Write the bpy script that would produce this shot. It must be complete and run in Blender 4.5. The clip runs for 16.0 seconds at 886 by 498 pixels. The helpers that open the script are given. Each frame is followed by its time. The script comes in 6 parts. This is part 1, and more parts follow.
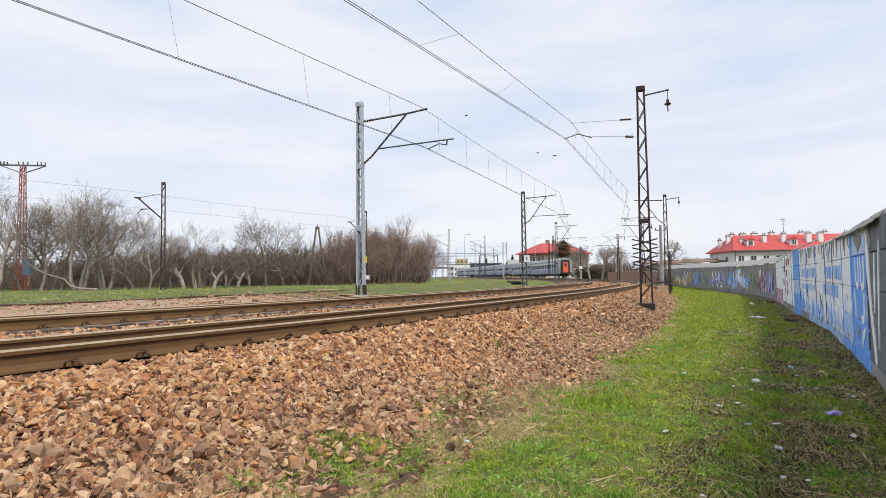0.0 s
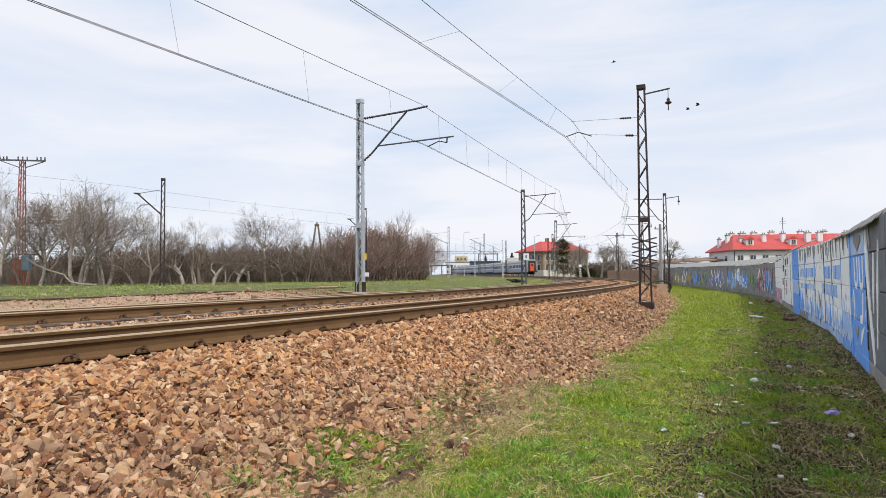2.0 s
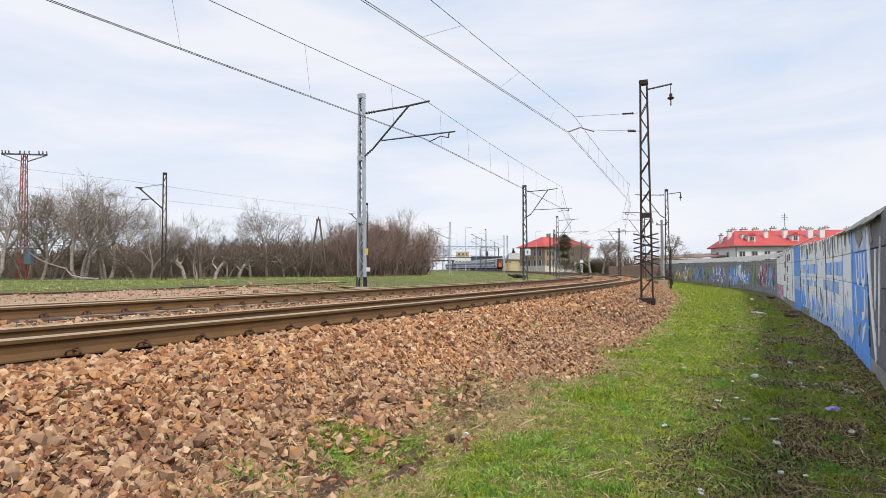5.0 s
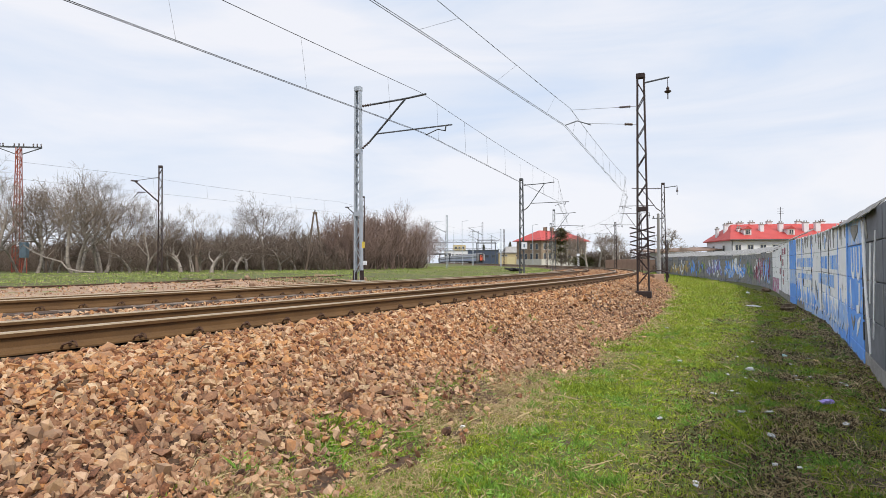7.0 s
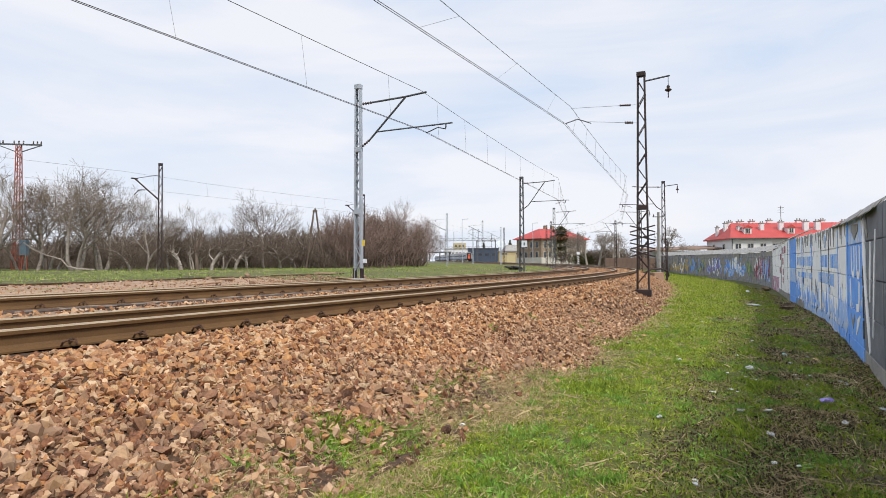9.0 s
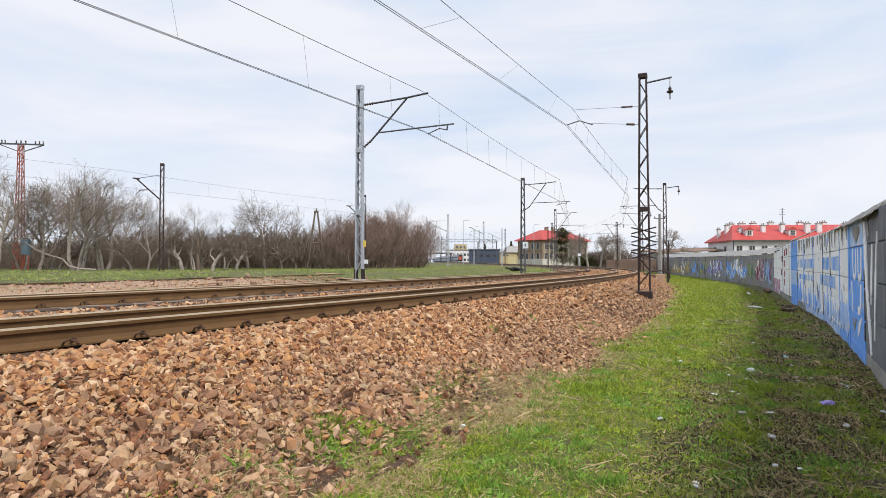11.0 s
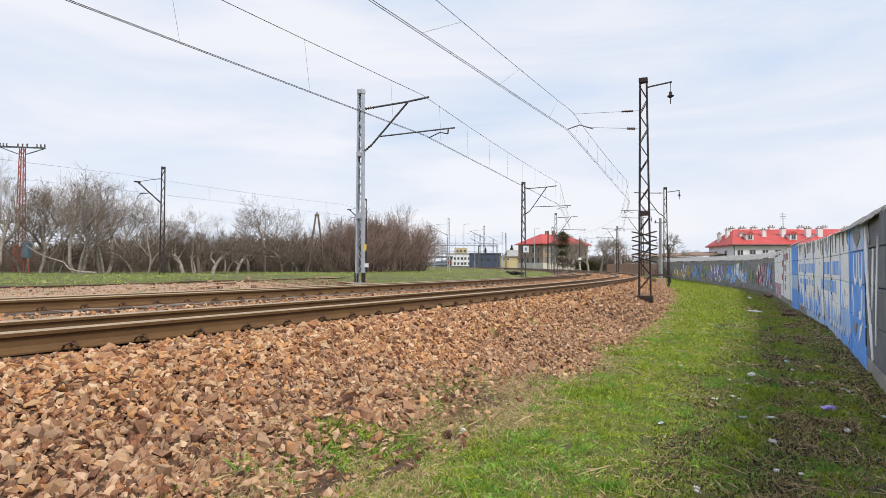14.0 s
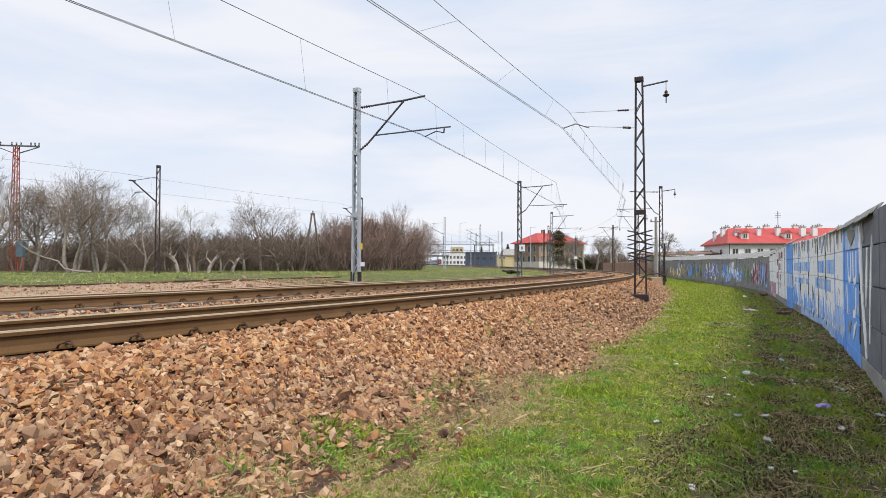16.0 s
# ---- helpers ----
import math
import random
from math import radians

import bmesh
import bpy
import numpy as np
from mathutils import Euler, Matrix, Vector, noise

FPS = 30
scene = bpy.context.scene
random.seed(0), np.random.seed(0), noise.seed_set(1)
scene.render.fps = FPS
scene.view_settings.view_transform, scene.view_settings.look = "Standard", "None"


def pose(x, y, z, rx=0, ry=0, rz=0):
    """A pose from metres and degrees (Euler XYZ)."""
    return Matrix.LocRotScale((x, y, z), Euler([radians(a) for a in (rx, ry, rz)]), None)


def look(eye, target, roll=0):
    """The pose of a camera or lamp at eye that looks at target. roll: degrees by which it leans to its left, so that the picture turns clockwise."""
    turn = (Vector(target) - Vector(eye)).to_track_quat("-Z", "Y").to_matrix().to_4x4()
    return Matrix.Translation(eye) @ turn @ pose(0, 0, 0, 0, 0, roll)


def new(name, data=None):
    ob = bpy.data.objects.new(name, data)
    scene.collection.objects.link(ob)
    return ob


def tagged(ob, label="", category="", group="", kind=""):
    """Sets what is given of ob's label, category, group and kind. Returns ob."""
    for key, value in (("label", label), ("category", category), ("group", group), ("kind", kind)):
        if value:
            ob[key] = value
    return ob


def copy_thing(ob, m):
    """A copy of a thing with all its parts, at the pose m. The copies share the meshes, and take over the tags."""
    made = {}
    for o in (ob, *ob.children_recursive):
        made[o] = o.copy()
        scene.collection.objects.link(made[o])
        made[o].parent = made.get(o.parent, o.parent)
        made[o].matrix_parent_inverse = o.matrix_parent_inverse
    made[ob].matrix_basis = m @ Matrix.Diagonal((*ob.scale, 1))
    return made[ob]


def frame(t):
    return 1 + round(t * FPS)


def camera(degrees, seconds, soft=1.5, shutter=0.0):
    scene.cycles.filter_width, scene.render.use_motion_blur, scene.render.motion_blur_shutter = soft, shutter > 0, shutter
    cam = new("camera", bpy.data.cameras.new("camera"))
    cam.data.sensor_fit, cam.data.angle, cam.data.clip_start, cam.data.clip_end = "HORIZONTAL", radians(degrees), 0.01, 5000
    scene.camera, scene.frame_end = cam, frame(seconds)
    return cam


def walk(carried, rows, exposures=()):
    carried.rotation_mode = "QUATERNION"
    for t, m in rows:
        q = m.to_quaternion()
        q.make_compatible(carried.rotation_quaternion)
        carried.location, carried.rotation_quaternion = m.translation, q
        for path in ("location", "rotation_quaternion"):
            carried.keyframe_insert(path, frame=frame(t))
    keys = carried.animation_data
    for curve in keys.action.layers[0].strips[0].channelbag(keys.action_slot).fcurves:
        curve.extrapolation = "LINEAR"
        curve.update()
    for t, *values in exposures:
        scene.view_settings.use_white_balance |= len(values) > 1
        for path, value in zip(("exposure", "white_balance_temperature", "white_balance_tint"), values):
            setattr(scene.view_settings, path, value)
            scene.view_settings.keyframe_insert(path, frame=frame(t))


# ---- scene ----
cam = camera(73.00, 16.0, soft=0.8)
EYE = (0.0, 0.0, 1.5)
TURNS = [
    (0.0, 92.779, 0.805, 0.146),
    (0.5, 92.759, 0.755, 0.092),
    (1.0, 92.679, 0.610, 0.061),
    (1.5, 92.607, 0.517, 0.049),
    (2.0, 92.546, 0.474, 0.084),
    (2.5, 92.477, 0.405, 0.151),
    (3.0, 92.453, 0.370, 0.215),
    (3.5, 92.426, 0.382, 0.271),
    (4.0, 92.366, 0.359, 0.289),
    (6.5, 91.566, 0.234, -0.018),
    (7.0, 91.457, 0.275, -0.102),
    (7.5, 91.406, 0.233, -0.194),
    (8.0, 91.374, 0.167, -0.207),
    (8.5, 91.333, 0.197, -0.191),
    (9.0, 91.281, 0.184, -0.101),
    (11.5, 91.457, -0.032, -0.003),
    (12.0, 91.558, 0.025, -0.005),
    (12.5, 91.639, 0.029, 0.001),
    (13.0, 91.688, -0.056, 0.024),
    (13.5, 91.722, -0.069, 0.056),
    (14.0, 91.741, -0.133, 0.047),
    (14.5, 91.780, -0.216, 0.032),
    (15.0, 91.778, -0.216, -0.054),
    (15.5, 91.703, -0.141, -0.192),
    (16.0, 91.636, -0.100, -0.326),
]
walk(cam, [(t, pose(*EYE, rx, ry, rz)) for t, rx, ry, rz in TURNS])

# ---- world, sun, exposure ----
scene.view_settings.exposure = 0.0
world = bpy.data.worlds.new("world")
scene.world = world
world.use_nodes = True
wn, wl = world.node_tree.nodes, world.node_tree.links
wn.clear()
sky = wn.new("ShaderNodeTexSky")
sky.sky_type, sky.sun_disc = "NISHITA", False
sky.sun_elevation, sky.sun_rotation = radians(49), radians(147)
sky_gain = wn.new("ShaderNodeVectorMath")
sky_gain.operation = "SCALE"
sky_gain.inputs["Scale"].default_value = 0.11
wl.new(sky.outputs[0], sky_gain.inputs[0])
w_pos = wn.new("ShaderNodeTexCoord")
w_map = wn.new("ShaderNodeMapping")
w_map.inputs["Scale"].default_value = (1.0, 1.0, 5.0)
w_map.inputs["Rotation"].default_value = (0.10, 0.16, 0.4)
wl.new(w_pos.outputs["Generated"], w_map.inputs["Vector"])
clouds = wn.new("ShaderNodeTexNoise")
clouds.inputs["Scale"].default_value, clouds.inputs["Detail"].default_value = 1.7, 6.0
clouds.inputs["Roughness"].default_value, clouds.inputs["Distortion"].default_value = 0.52, 0.5
wl.new(w_map.outputs[0], clouds.inputs["Vector"])
c_ramp = wn.new("ShaderNodeValToRGB")
c_ramp.color_ramp.elements[0].position, c_ramp.color_ramp.elements[0].color = 0.30, (0.60, 0.74, 0.97, 1)
c_ramp.color_ramp.elements[1].position, c_ramp.color_ramp.elements[1].color = 0.62, (0.93, 0.94, 1.0, 1)
mid = c_ramp.color_ramp.elements.new(0.45)
mid.color = (0.77, 0.84, 0.97, 1)
wl.new(clouds.outputs["Fac"], c_ramp.inputs["Fac"])
w_mix = wn.new("ShaderNodeMix")
w_mix.data_type = "RGBA"
w_mix.inputs["Factor"].default_value = 0.93
wl.new(sky_gain.outputs[0], w_mix.inputs["A"])
wl.new(c_ramp.outputs["Color"], w_mix.inputs["B"])
w_bg = wn.new("ShaderNodeBackground")
# an overcast sky grows brighter towards the zenith
w_up = wn.new("ShaderNodeSeparateXYZ")
wl.new(w_pos.outputs["Generated"], w_up.inputs[0])
w_rise = wn.new("ShaderNodeMapRange")
w_rise.interpolation_type = "SMOOTHSTEP"
w_rise.inputs["From Min"].default_value, w_rise.inputs["From Max"].default_value = 0.42, 0.95
w_rise.inputs["To Min"].default_value, w_rise.inputs["To Max"].default_value = 1.0, 1.3
wl.new(w_up.outputs["Z"], w_rise.inputs["Value"])
wl.new(w_rise.outputs[0], w_bg.inputs["Strength"])
wl.new(w_mix.outputs["Result"], w_bg.inputs["Color"])
w_out = wn.new("ShaderNodeOutputWorld")
wl.new(w_bg.outputs[0], w_out.inputs["Surface"])

sun = new("sun", bpy.data.lights.new("sun", "SUN"))
sun.data.energy, sun.data.angle, sun.data.color = 3.2, radians(12), (1.0, 0.95, 0.88)
sun.matrix_world = look((28, -48, 64), (0, 0, 0))

# ---- building helpers ----
def material(name, dark, light, rough=0.8, metal=0.0, grain=8.0, fine=60.0, bump=0.3, depth=0.01, per="", stains=None, mids=(), clump=0.7, island=0.55):
    """Two scales of noise between two colours, with a third colour in patches and a shift for each object or island."""
    m = bpy.data.materials.new(name)
    m.use_nodes = True
    n, l = m.node_tree.nodes, m.node_tree.links
    bsdf = n["Principled BSDF"]
    at = n.new("ShaderNodeTexCoord").outputs["Object"]
    big, small = n.new("ShaderNodeTexNoise"), n.new("ShaderNodeTexNoise")
    big.inputs["Scale"].default_value, small.inputs["Scale"].default_value = grain, fine
    big.inputs["Detail"].default_value, small.inputs["Detail"].default_value = 5.0, 3.0
    for node in (big, small):
        l.new(at, node.inputs["Vector"])
    mix = n.new("ShaderNodeMath")
    mix.operation = "MULTIPLY_ADD"
    mix.inputs[1].default_value = 0.45
    l.new(small.outputs["Fac"], mix.inputs[0])
    half = n.new("ShaderNodeMath")
    half.operation = "MULTIPLY"
    half.inputs[1].default_value = 0.55
    l.new(big.outputs["Fac"], half.inputs[0])
    l.new(half.outputs[0], mix.inputs[2])
    value = mix.outputs[0]
    if per:
        shift = n.new("ShaderNodeMath")
        shift.operation = "MULTIPLY_ADD"
        shift.inputs[1].default_value = island
        source = n.new("ShaderNodeObjectInfo").outputs["Random"] if per == "object" else n.new("ShaderNodeNewGeometry").outputs["Random Per Island"]
        l.new(source, shift.inputs[0])
        scaled = n.new("ShaderNodeMath")
        scaled.operation = "MULTIPLY_ADD"
        scaled.inputs[1].default_value, scaled.inputs[2].default_value = clump, 0.505 - island / 2 - clump / 2
        l.new(value, scaled.inputs[0])
        l.new(scaled.outputs[0], shift.inputs[2])
        value = shift.outputs[0]
    ramp = n.new("ShaderNodeValToRGB")
    ramp.color_ramp.elements[0].position, ramp.color_ramp.elements[1].position = (0.1, 0.9) if per else (0.32, 0.68)
    ramp.color_ramp.elements[0].color, ramp.color_ramp.elements[1].color = (*dark, 1), (*light, 1)
    for at_, rgb in mids:
        ramp.color_ramp.elements.new(at_).color = (*rgb, 1)
    l.new(value, ramp.inputs["Fac"])
    colour = ramp.outputs["Color"]
    if stains:
        where = n.new("ShaderNodeTexNoise")
        where.inputs["Scale"].default_value, where.inputs["Detail"].default_value = stains[1], 7.0
        where.inputs["Roughness"].default_value = 0.65
        l.new(at, where.inputs["Vector"])
        edge = n.new("ShaderNodeMapRange")
        edge.inputs["From Min"].default_value, edge.inputs["From Max"].default_value = stains[2], stains[2] + 0.06
        l.new(where.outputs["Fac"], edge.inputs["Value"])
        over = n.new("ShaderNodeMix")
        over.data_type = "RGBA"
        over.inputs["B"].default_value = (*stains[0], 1)
        l.new(edge.outputs[0], over.inputs["Factor"])
        l.new(colour, over.inputs["A"])
        colour = over.outputs["Result"]
    l.new(colour, bsdf.inputs["Base Color"])
    bsdf.inputs["Roughness"].default_value, bsdf.inputs["Metallic"].default_value = rough, metal
    if bump:
        relief = n.new("ShaderNodeBump")
        relief.inputs["Strength"].default_value, relief.inputs["Distance"].default_value = bump, depth
        l.new(mix.outputs[0], relief.inputs["Height"])
        l.new(relief.outputs[0], bsdf.inputs["Normal"])
    return m


def empty(name, at=(0, 0, 0), turn=0):
    ob = new(name)
    ob.empty_display_size = 0.2
    ob.matrix_basis = pose(*at, 0, 0, turn)
    return ob


def part(name, bm, mat, parent=None, label="", smooth=False):
    """Links a bmesh (or a ready mesh) as one mesh object under a thing or a part."""
    if isinstance(bm, bpy.types.Mesh):
        me = bm
    else:
        me = bpy.data.meshes.new(name)
        bm.normal_update()
        bm.to_mesh(me)
        bm.free()
    if mat and not me.materials:
        me.materials.append(mat)
    if smooth:
        me.polygons.foreach_set("use_smooth", [True] * len(me.polygons))
    ob = new(name, me)
    if parent:
        ob.parent = parent
    if label:
        ob["label"] = label
    return ob


def add_box(bm, size, m=Matrix(), bevel=0.0):
    made = bmesh.ops.create_cube(bm, size=1.0, matrix=m @ Matrix.Diagonal((*size, 1)))
    if bevel:
        edges = {e for v in made["verts"] for e in v.link_edges}
        bmesh.ops.bevel(bm, geom=list(edges), offset=bevel, segments=1, affect="EDGES")
    return bm


def box(size, m=Matrix(), bevel=0.0):
    return add_box(bmesh.new(), size, m, bevel)


def add_rod(bm, a, b, r0, r1=None, sides=6, caps=True):
    a, b = Vector(a), Vector(b)
    d = b - a
    if d.length < 1e-6:
        return bm
    m = Matrix.Translation((a + b) / 2) @ d.to_track_quat("Z", "Y").to_matrix().to_4x4()
    bmesh.ops.create_cone(bm, cap_ends=caps, segments=sides, radius1=r0, radius2=r0 if r1 is None else r1, depth=d.length, matrix=m)
    return bm


def rod(a, b, r0, r1=None, sides=6):
    return add_rod(bmesh.new(), a, b, r0, r1, sides)


def add_bar(bm, a, b, width, thick, side=(0, 1, 0)):
    """A flat bar from a to b; its thickness lies along side."""
    a, b, side = Vector(a), Vector(b), Vector(side)
    d = (b - a).normalized()
    across = d.cross(side).normalized() * width / 2
    through_ = across.cross(d).normalized() * thick / 2
    v = [bm.verts.new(p + i * across + j * through_) for p in (a, b) for i, j in ((-1, -1), (1, -1), (1, 1), (-1, 1))]
    for q in ((0, 1, 2, 3), (7, 6, 5, 4), (0, 4, 5, 1), (1, 5, 6, 2), (2, 6, 7, 3), (3, 7, 4, 0)):
        bm.faces.new([v[i] for i in q])
    return bm


def bar(a, b, width, thick, side=(0, 1, 0)):
    return add_bar(bmesh.new(), a, b, width, thick, side)


def lathe(rings, sides=10, m=Matrix()):
    """A turned body from (radius, height) rings."""
    bm = bmesh.new()
    loops = [[bm.verts.new(m @ Vector((r * math.cos(a), r * math.sin(a), z))) for a in (2 * math.pi * i / sides for i in range(sides))] for r, z in rings]
    for lo, hi in zip(loops, loops[1:]):
        for i in range(sides):
            bm.faces.new((lo[i], lo[(i + 1) % sides], hi[(i + 1) % sides], hi[i]))
    bm.faces.new(loops[0][::-1])
    bm.faces.new(loops[-1])
    return bm


def raw_mesh(name, verts, faces):
    me = bpy.data.meshes.new(name)
    me.from_pydata(verts, [], faces)
    me.update()
    return me


def fast_mesh(name, verts, tris):
    """A triangle mesh from two numpy arrays."""
    me = bpy.data.meshes.new(name)
    me.vertices.add(len(verts))
    me.vertices.foreach_set("co", np.asarray(verts, dtype=np.float32).ravel())
    me.loops.add(3 * len(tris))
    me.loops.foreach_set("vertex_index", np.asarray(tris, dtype=np.int32).ravel())
    me.polygons.add(len(tris))
    me.polygons.foreach_set("loop_start", np.arange(0, 3 * len(tris), 3, dtype=np.int32))
    me.polygons.foreach_set("use_smooth", np.zeros(len(tris), dtype=bool))
    me.update(calc_edges=True)
    return me


def wire_mesh(points, r, sides=4):
    """A thin tube through points."""
    verts, faces = [], []
    for i, p in enumerate(points):
        d = (Vector(points[min(i + 1, len(points) - 1)]) - Vector(points[max(i - 1, 0)])).normalized()
        u = d.cross(Vector((0, 0, 1))).normalized()
        w = u.cross(d)
        for k in range(sides):
            a = 2 * math.pi * k / sides
            verts.append(Vector(p) + r * (math.cos(a) * u + math.sin(a) * w))
    for i in range(len(points) - 1):
        for k in range(sides):
            j = (k + 1) % sides
            faces.append((i * sides + k, i * sides + j, (i + 1) * sides + j, (i + 1) * sides + k))
    return raw_mesh("wire", verts, faces)


# ---- the line of the track: an arc that runs out into a straight ----
PSI, R, D = radians(30.383), 209.13, 5.03          # heading to the right of north, radius, distance of the near rail
GAUGE, GAP = 1.507, 2.488                           # between rail axes; between the two tracks' inner rails
RUN_OUT = 128.0                                     # where the arc ends
P0 = Vector((-D * math.cos(PSI), D * math.sin(PSI)))


def heading(s):
    return PSI - min(max(s, -70.0), RUN_OUT) / R


def along(s, off=0.0):
    """The place in plan, s metres along the near rail and off metres to its left."""
    s = float(s)
    c = min(max(s, -70.0), RUN_OUT)
    centre = P0 + R * Vector((-math.cos(PSI), math.sin(PSI)))
    h = heading(s)
    p = centre + (R - off) * Vector((math.cos(h), -math.sin(h)))
    return p + (s - c) * Vector((math.sin(h), math.cos(h)))


def along_np(s, off):
    c = np.clip(s, -70.0, RUN_OUT)
    h = PSI - c / R
    cx, cy = P0.x - R * math.cos(PSI), P0.y + R * math.sin(PSI)
    return cx + (R - off) * np.cos(h) + (s - c) * np.sin(h), cy - (R - off) * np.sin(h) + (s - c) * np.cos(h)


def track_np(x, y):
    """s and off of a place in plan."""
    cx, cy = P0.x - R * math.cos(PSI), P0.y + R * math.sin(PSI)
    dx, dy = x - cx, y - cy
    h = np.arctan2(-dy, dx)
    s = (PSI - h) * R
    off = R - np.hypot(dx, dy)
    he = PSI - RUN_OUT / R
    ex, ey = along_np(np.array(RUN_OUT), np.array(0.0))
    s2 = RUN_OUT + (x - ex) * math.sin(he) + (y - ey) * math.cos(he)
    off2 = -(x - ex) * math.cos(he) + (y - ey) * math.sin(he)
    past = (s2 > RUN_OUT) & (x > -150)
    return np.where(past, s2, s), np.where(past, off2, off)


def rail_z(s):
    """Height of the near rail's top."""
    s = np.maximum(np.minimum(s, 330.0), -60.0)
    near = 1.015 - 0.0008 * s - 0.00002 * s * s * (s > 0)
    return np.where(s < 60.0, near, 0.895 + 0.0055 * np.maximum(s - 85.0, 0.0))


def bed_z(off, s):
    """Surface of the ballast."""
    top = rail_z(s) - 0.180
    o = np.asarray(off, dtype=float)
    z = top - np.interp(o, [-2.35, -0.75, 0.0, 1.5, 2.3, 3.2, 4.0, 5.5, 6.4, 8.0], [0.84, 0.10, 0.0, 0.02, 0.05, 0.05, 0.0, 0.03, 0.08, 0.42])
    return z


def ground_z(x, y):
    s, off = track_np(x, y)
    rise = np.interp(s, [55, 90], [0.0, 0.55])
    right = rise * (off < -1.5)
    base = np.interp(off, [-2.2, -0.8, 0.5, 6.0, 8.2, 10.0, 15.0, 16.0, 45.0], [0.0, 0.35, 0.5, 0.5, 0.68, 0.72, 0.90, 0.95, 0.97])
    base = base + np.interp(s, [85, 400], [0, 1.5]) * (off > -1.5) * (off < 60)
    turf = (off < -1.9) * (s < 40) * 0.012 * (np.sin(14 * x + 5 * y) * np.sin(11 * y - 6 * x) + np.sin(7.3 * x - 9.1 * y + 2) * np.sin(5.9 * x + 8.3 * y))
    wob = 0.025 * np.sin(1.3 * x + 0.4 * y) * np.sin(0.9 * y - 0.3 * x) + 0.02 * np.sin(3.1 * x) * np.sin(2.7 * y + 1)
    return base + right + turf + wob * (np.abs(off - 2.8) > 5.2)


def gz(x, y):
    return float(ground_z(np.array(x, dtype=float), np.array(y, dtype=float)))

# ---- materials ----
M_SOIL = material("soil_and_turf", (0.035, 0.042, 0.008), (0.150, 0.160, 0.032), 0.95, grain=2.2, fine=38, bump=0.8, depth=0.03, stains=((0.080, 0.060, 0.036), 1.1, 0.555))
M_STONE = material("ballast_stone", (0.055, 0.023, 0.013), (0.62, 0.42, 0.26), 0.9, grain=14, fine=70, bump=0.6, depth=0.008, per="island", island=0.75, mids=((0.24, (0.24, 0.098, 0.045)), (0.40, (0.42, 0.205, 0.088)), (0.52, (0.26, 0.162, 0.10)), (0.64, (0.53, 0.255, 0.092)), (0.76, (0.45, 0.295, 0.165))))
M_STONE_PIECE = material("single_ballast_stone", (0.10, 0.045, 0.026), (0.66, 0.48, 0.31), 0.9, grain=1.2, fine=6, bump=0.6, depth=0.1, per="object", island=0.75, mids=((0.24, (0.27, 0.125, 0.06)), (0.40, (0.42, 0.22, 0.098)), (0.52, (0.29, 0.19, 0.12)), (0.64, (0.54, 0.28, 0.105)), (0.76, (0.47, 0.33, 0.19))))
M_STONE_OLD = material("grimy_ballast_stone", (0.045, 0.022, 0.015), (0.52, 0.345, 0.23), 0.92, grain=14, fine=70, bump=0.6, depth=0.008, per="island", island=0.75, mids=((0.26, (0.23, 0.116, 0.064)), (0.45, (0.37, 0.203, 0.112)), (0.60, (0.28, 0.182, 0.118)), (0.74, (0.45, 0.28, 0.15))))
# much darker than the stones: the shade in their gaps is put into this colour
M_BED_GAPS = material("ballast_bed", (0.030, 0.017, 0.010), (0.13, 0.072, 0.040), 0.95, grain=7, fine=24, bump=1.0, depth=0.05)
M_RAIL = material("rusty_rail_side", (0.085, 0.041, 0.013), (0.155, 0.080, 0.025), 0.75, 0.0, grain=3, fine=90, bump=0.15, depth=0.002)
M_HEAD = material("worn_rail_head", (0.32, 0.24, 0.15), (0.46, 0.36, 0.24), 0.45, 0.35, grain=2, fine=50, bump=0.05, depth=0.001)
M_CLIP = material("rusty_clip", (0.04, 0.02, 0.012), (0.11, 0.055, 0.03), 0.8, 0.2, grain=20, fine=90)
M_SLEEPER = material("dusty_concrete_sleeper", (0.16, 0.115, 0.08), (0.30, 0.23, 0.17), 0.9, grain=5, fine=60)
M_GALV = material("galvanised_steel", (0.32, 0.35, 0.39), (0.50, 0.54, 0.58), 0.5, 0.35, grain=3, fine=50, bump=0.08, depth=0.002)
M_DARK = material("dark_rusty_steel", (0.022, 0.016, 0.015), (0.060, 0.034, 0.030), 0.7, 0.25, grain=4, fine=60, bump=0.15, depth=0.003)
M_DARK2 = material("weathered_mast_steel", (0.05, 0.055, 0.06), (0.12, 0.125, 0.13), 0.65, 0.3, grain=4, fine=60, bump=0.1, depth=0.003)
M_WIRE = material("tarnished_wire", (0.05, 0.05, 0.05), (0.11, 0.11, 0.11), 0.5, 0.5, bump=0)
M_INS = material("brown_glazed_insulator", (0.03, 0.018, 0.014), (0.07, 0.04, 0.03), 0.25, 0.0, bump=0)
M_CONC = material("weathered_concrete", (0.20, 0.19, 0.175), (0.38, 0.365, 0.34), 0.9, grain=2.5, fine=45, bump=0.4, depth=0.008, stains=((0.12, 0.115, 0.105), 1.1, 0.60))
M_BLADE = material("green_grass", (0.050, 0.105, 0.006), (0.42, 0.52, 0.045), 0.7, grain=3.5, fine=22, bump=0, per="island", clump=1.5, island=0.45)
M_MOSS = material("yellow_green_moss", (0.070, 0.115, 0.007), (0.47, 0.53, 0.048), 0.85, grain=3.0, fine=26, bump=0, per="island", clump=1.5, island=0.4)
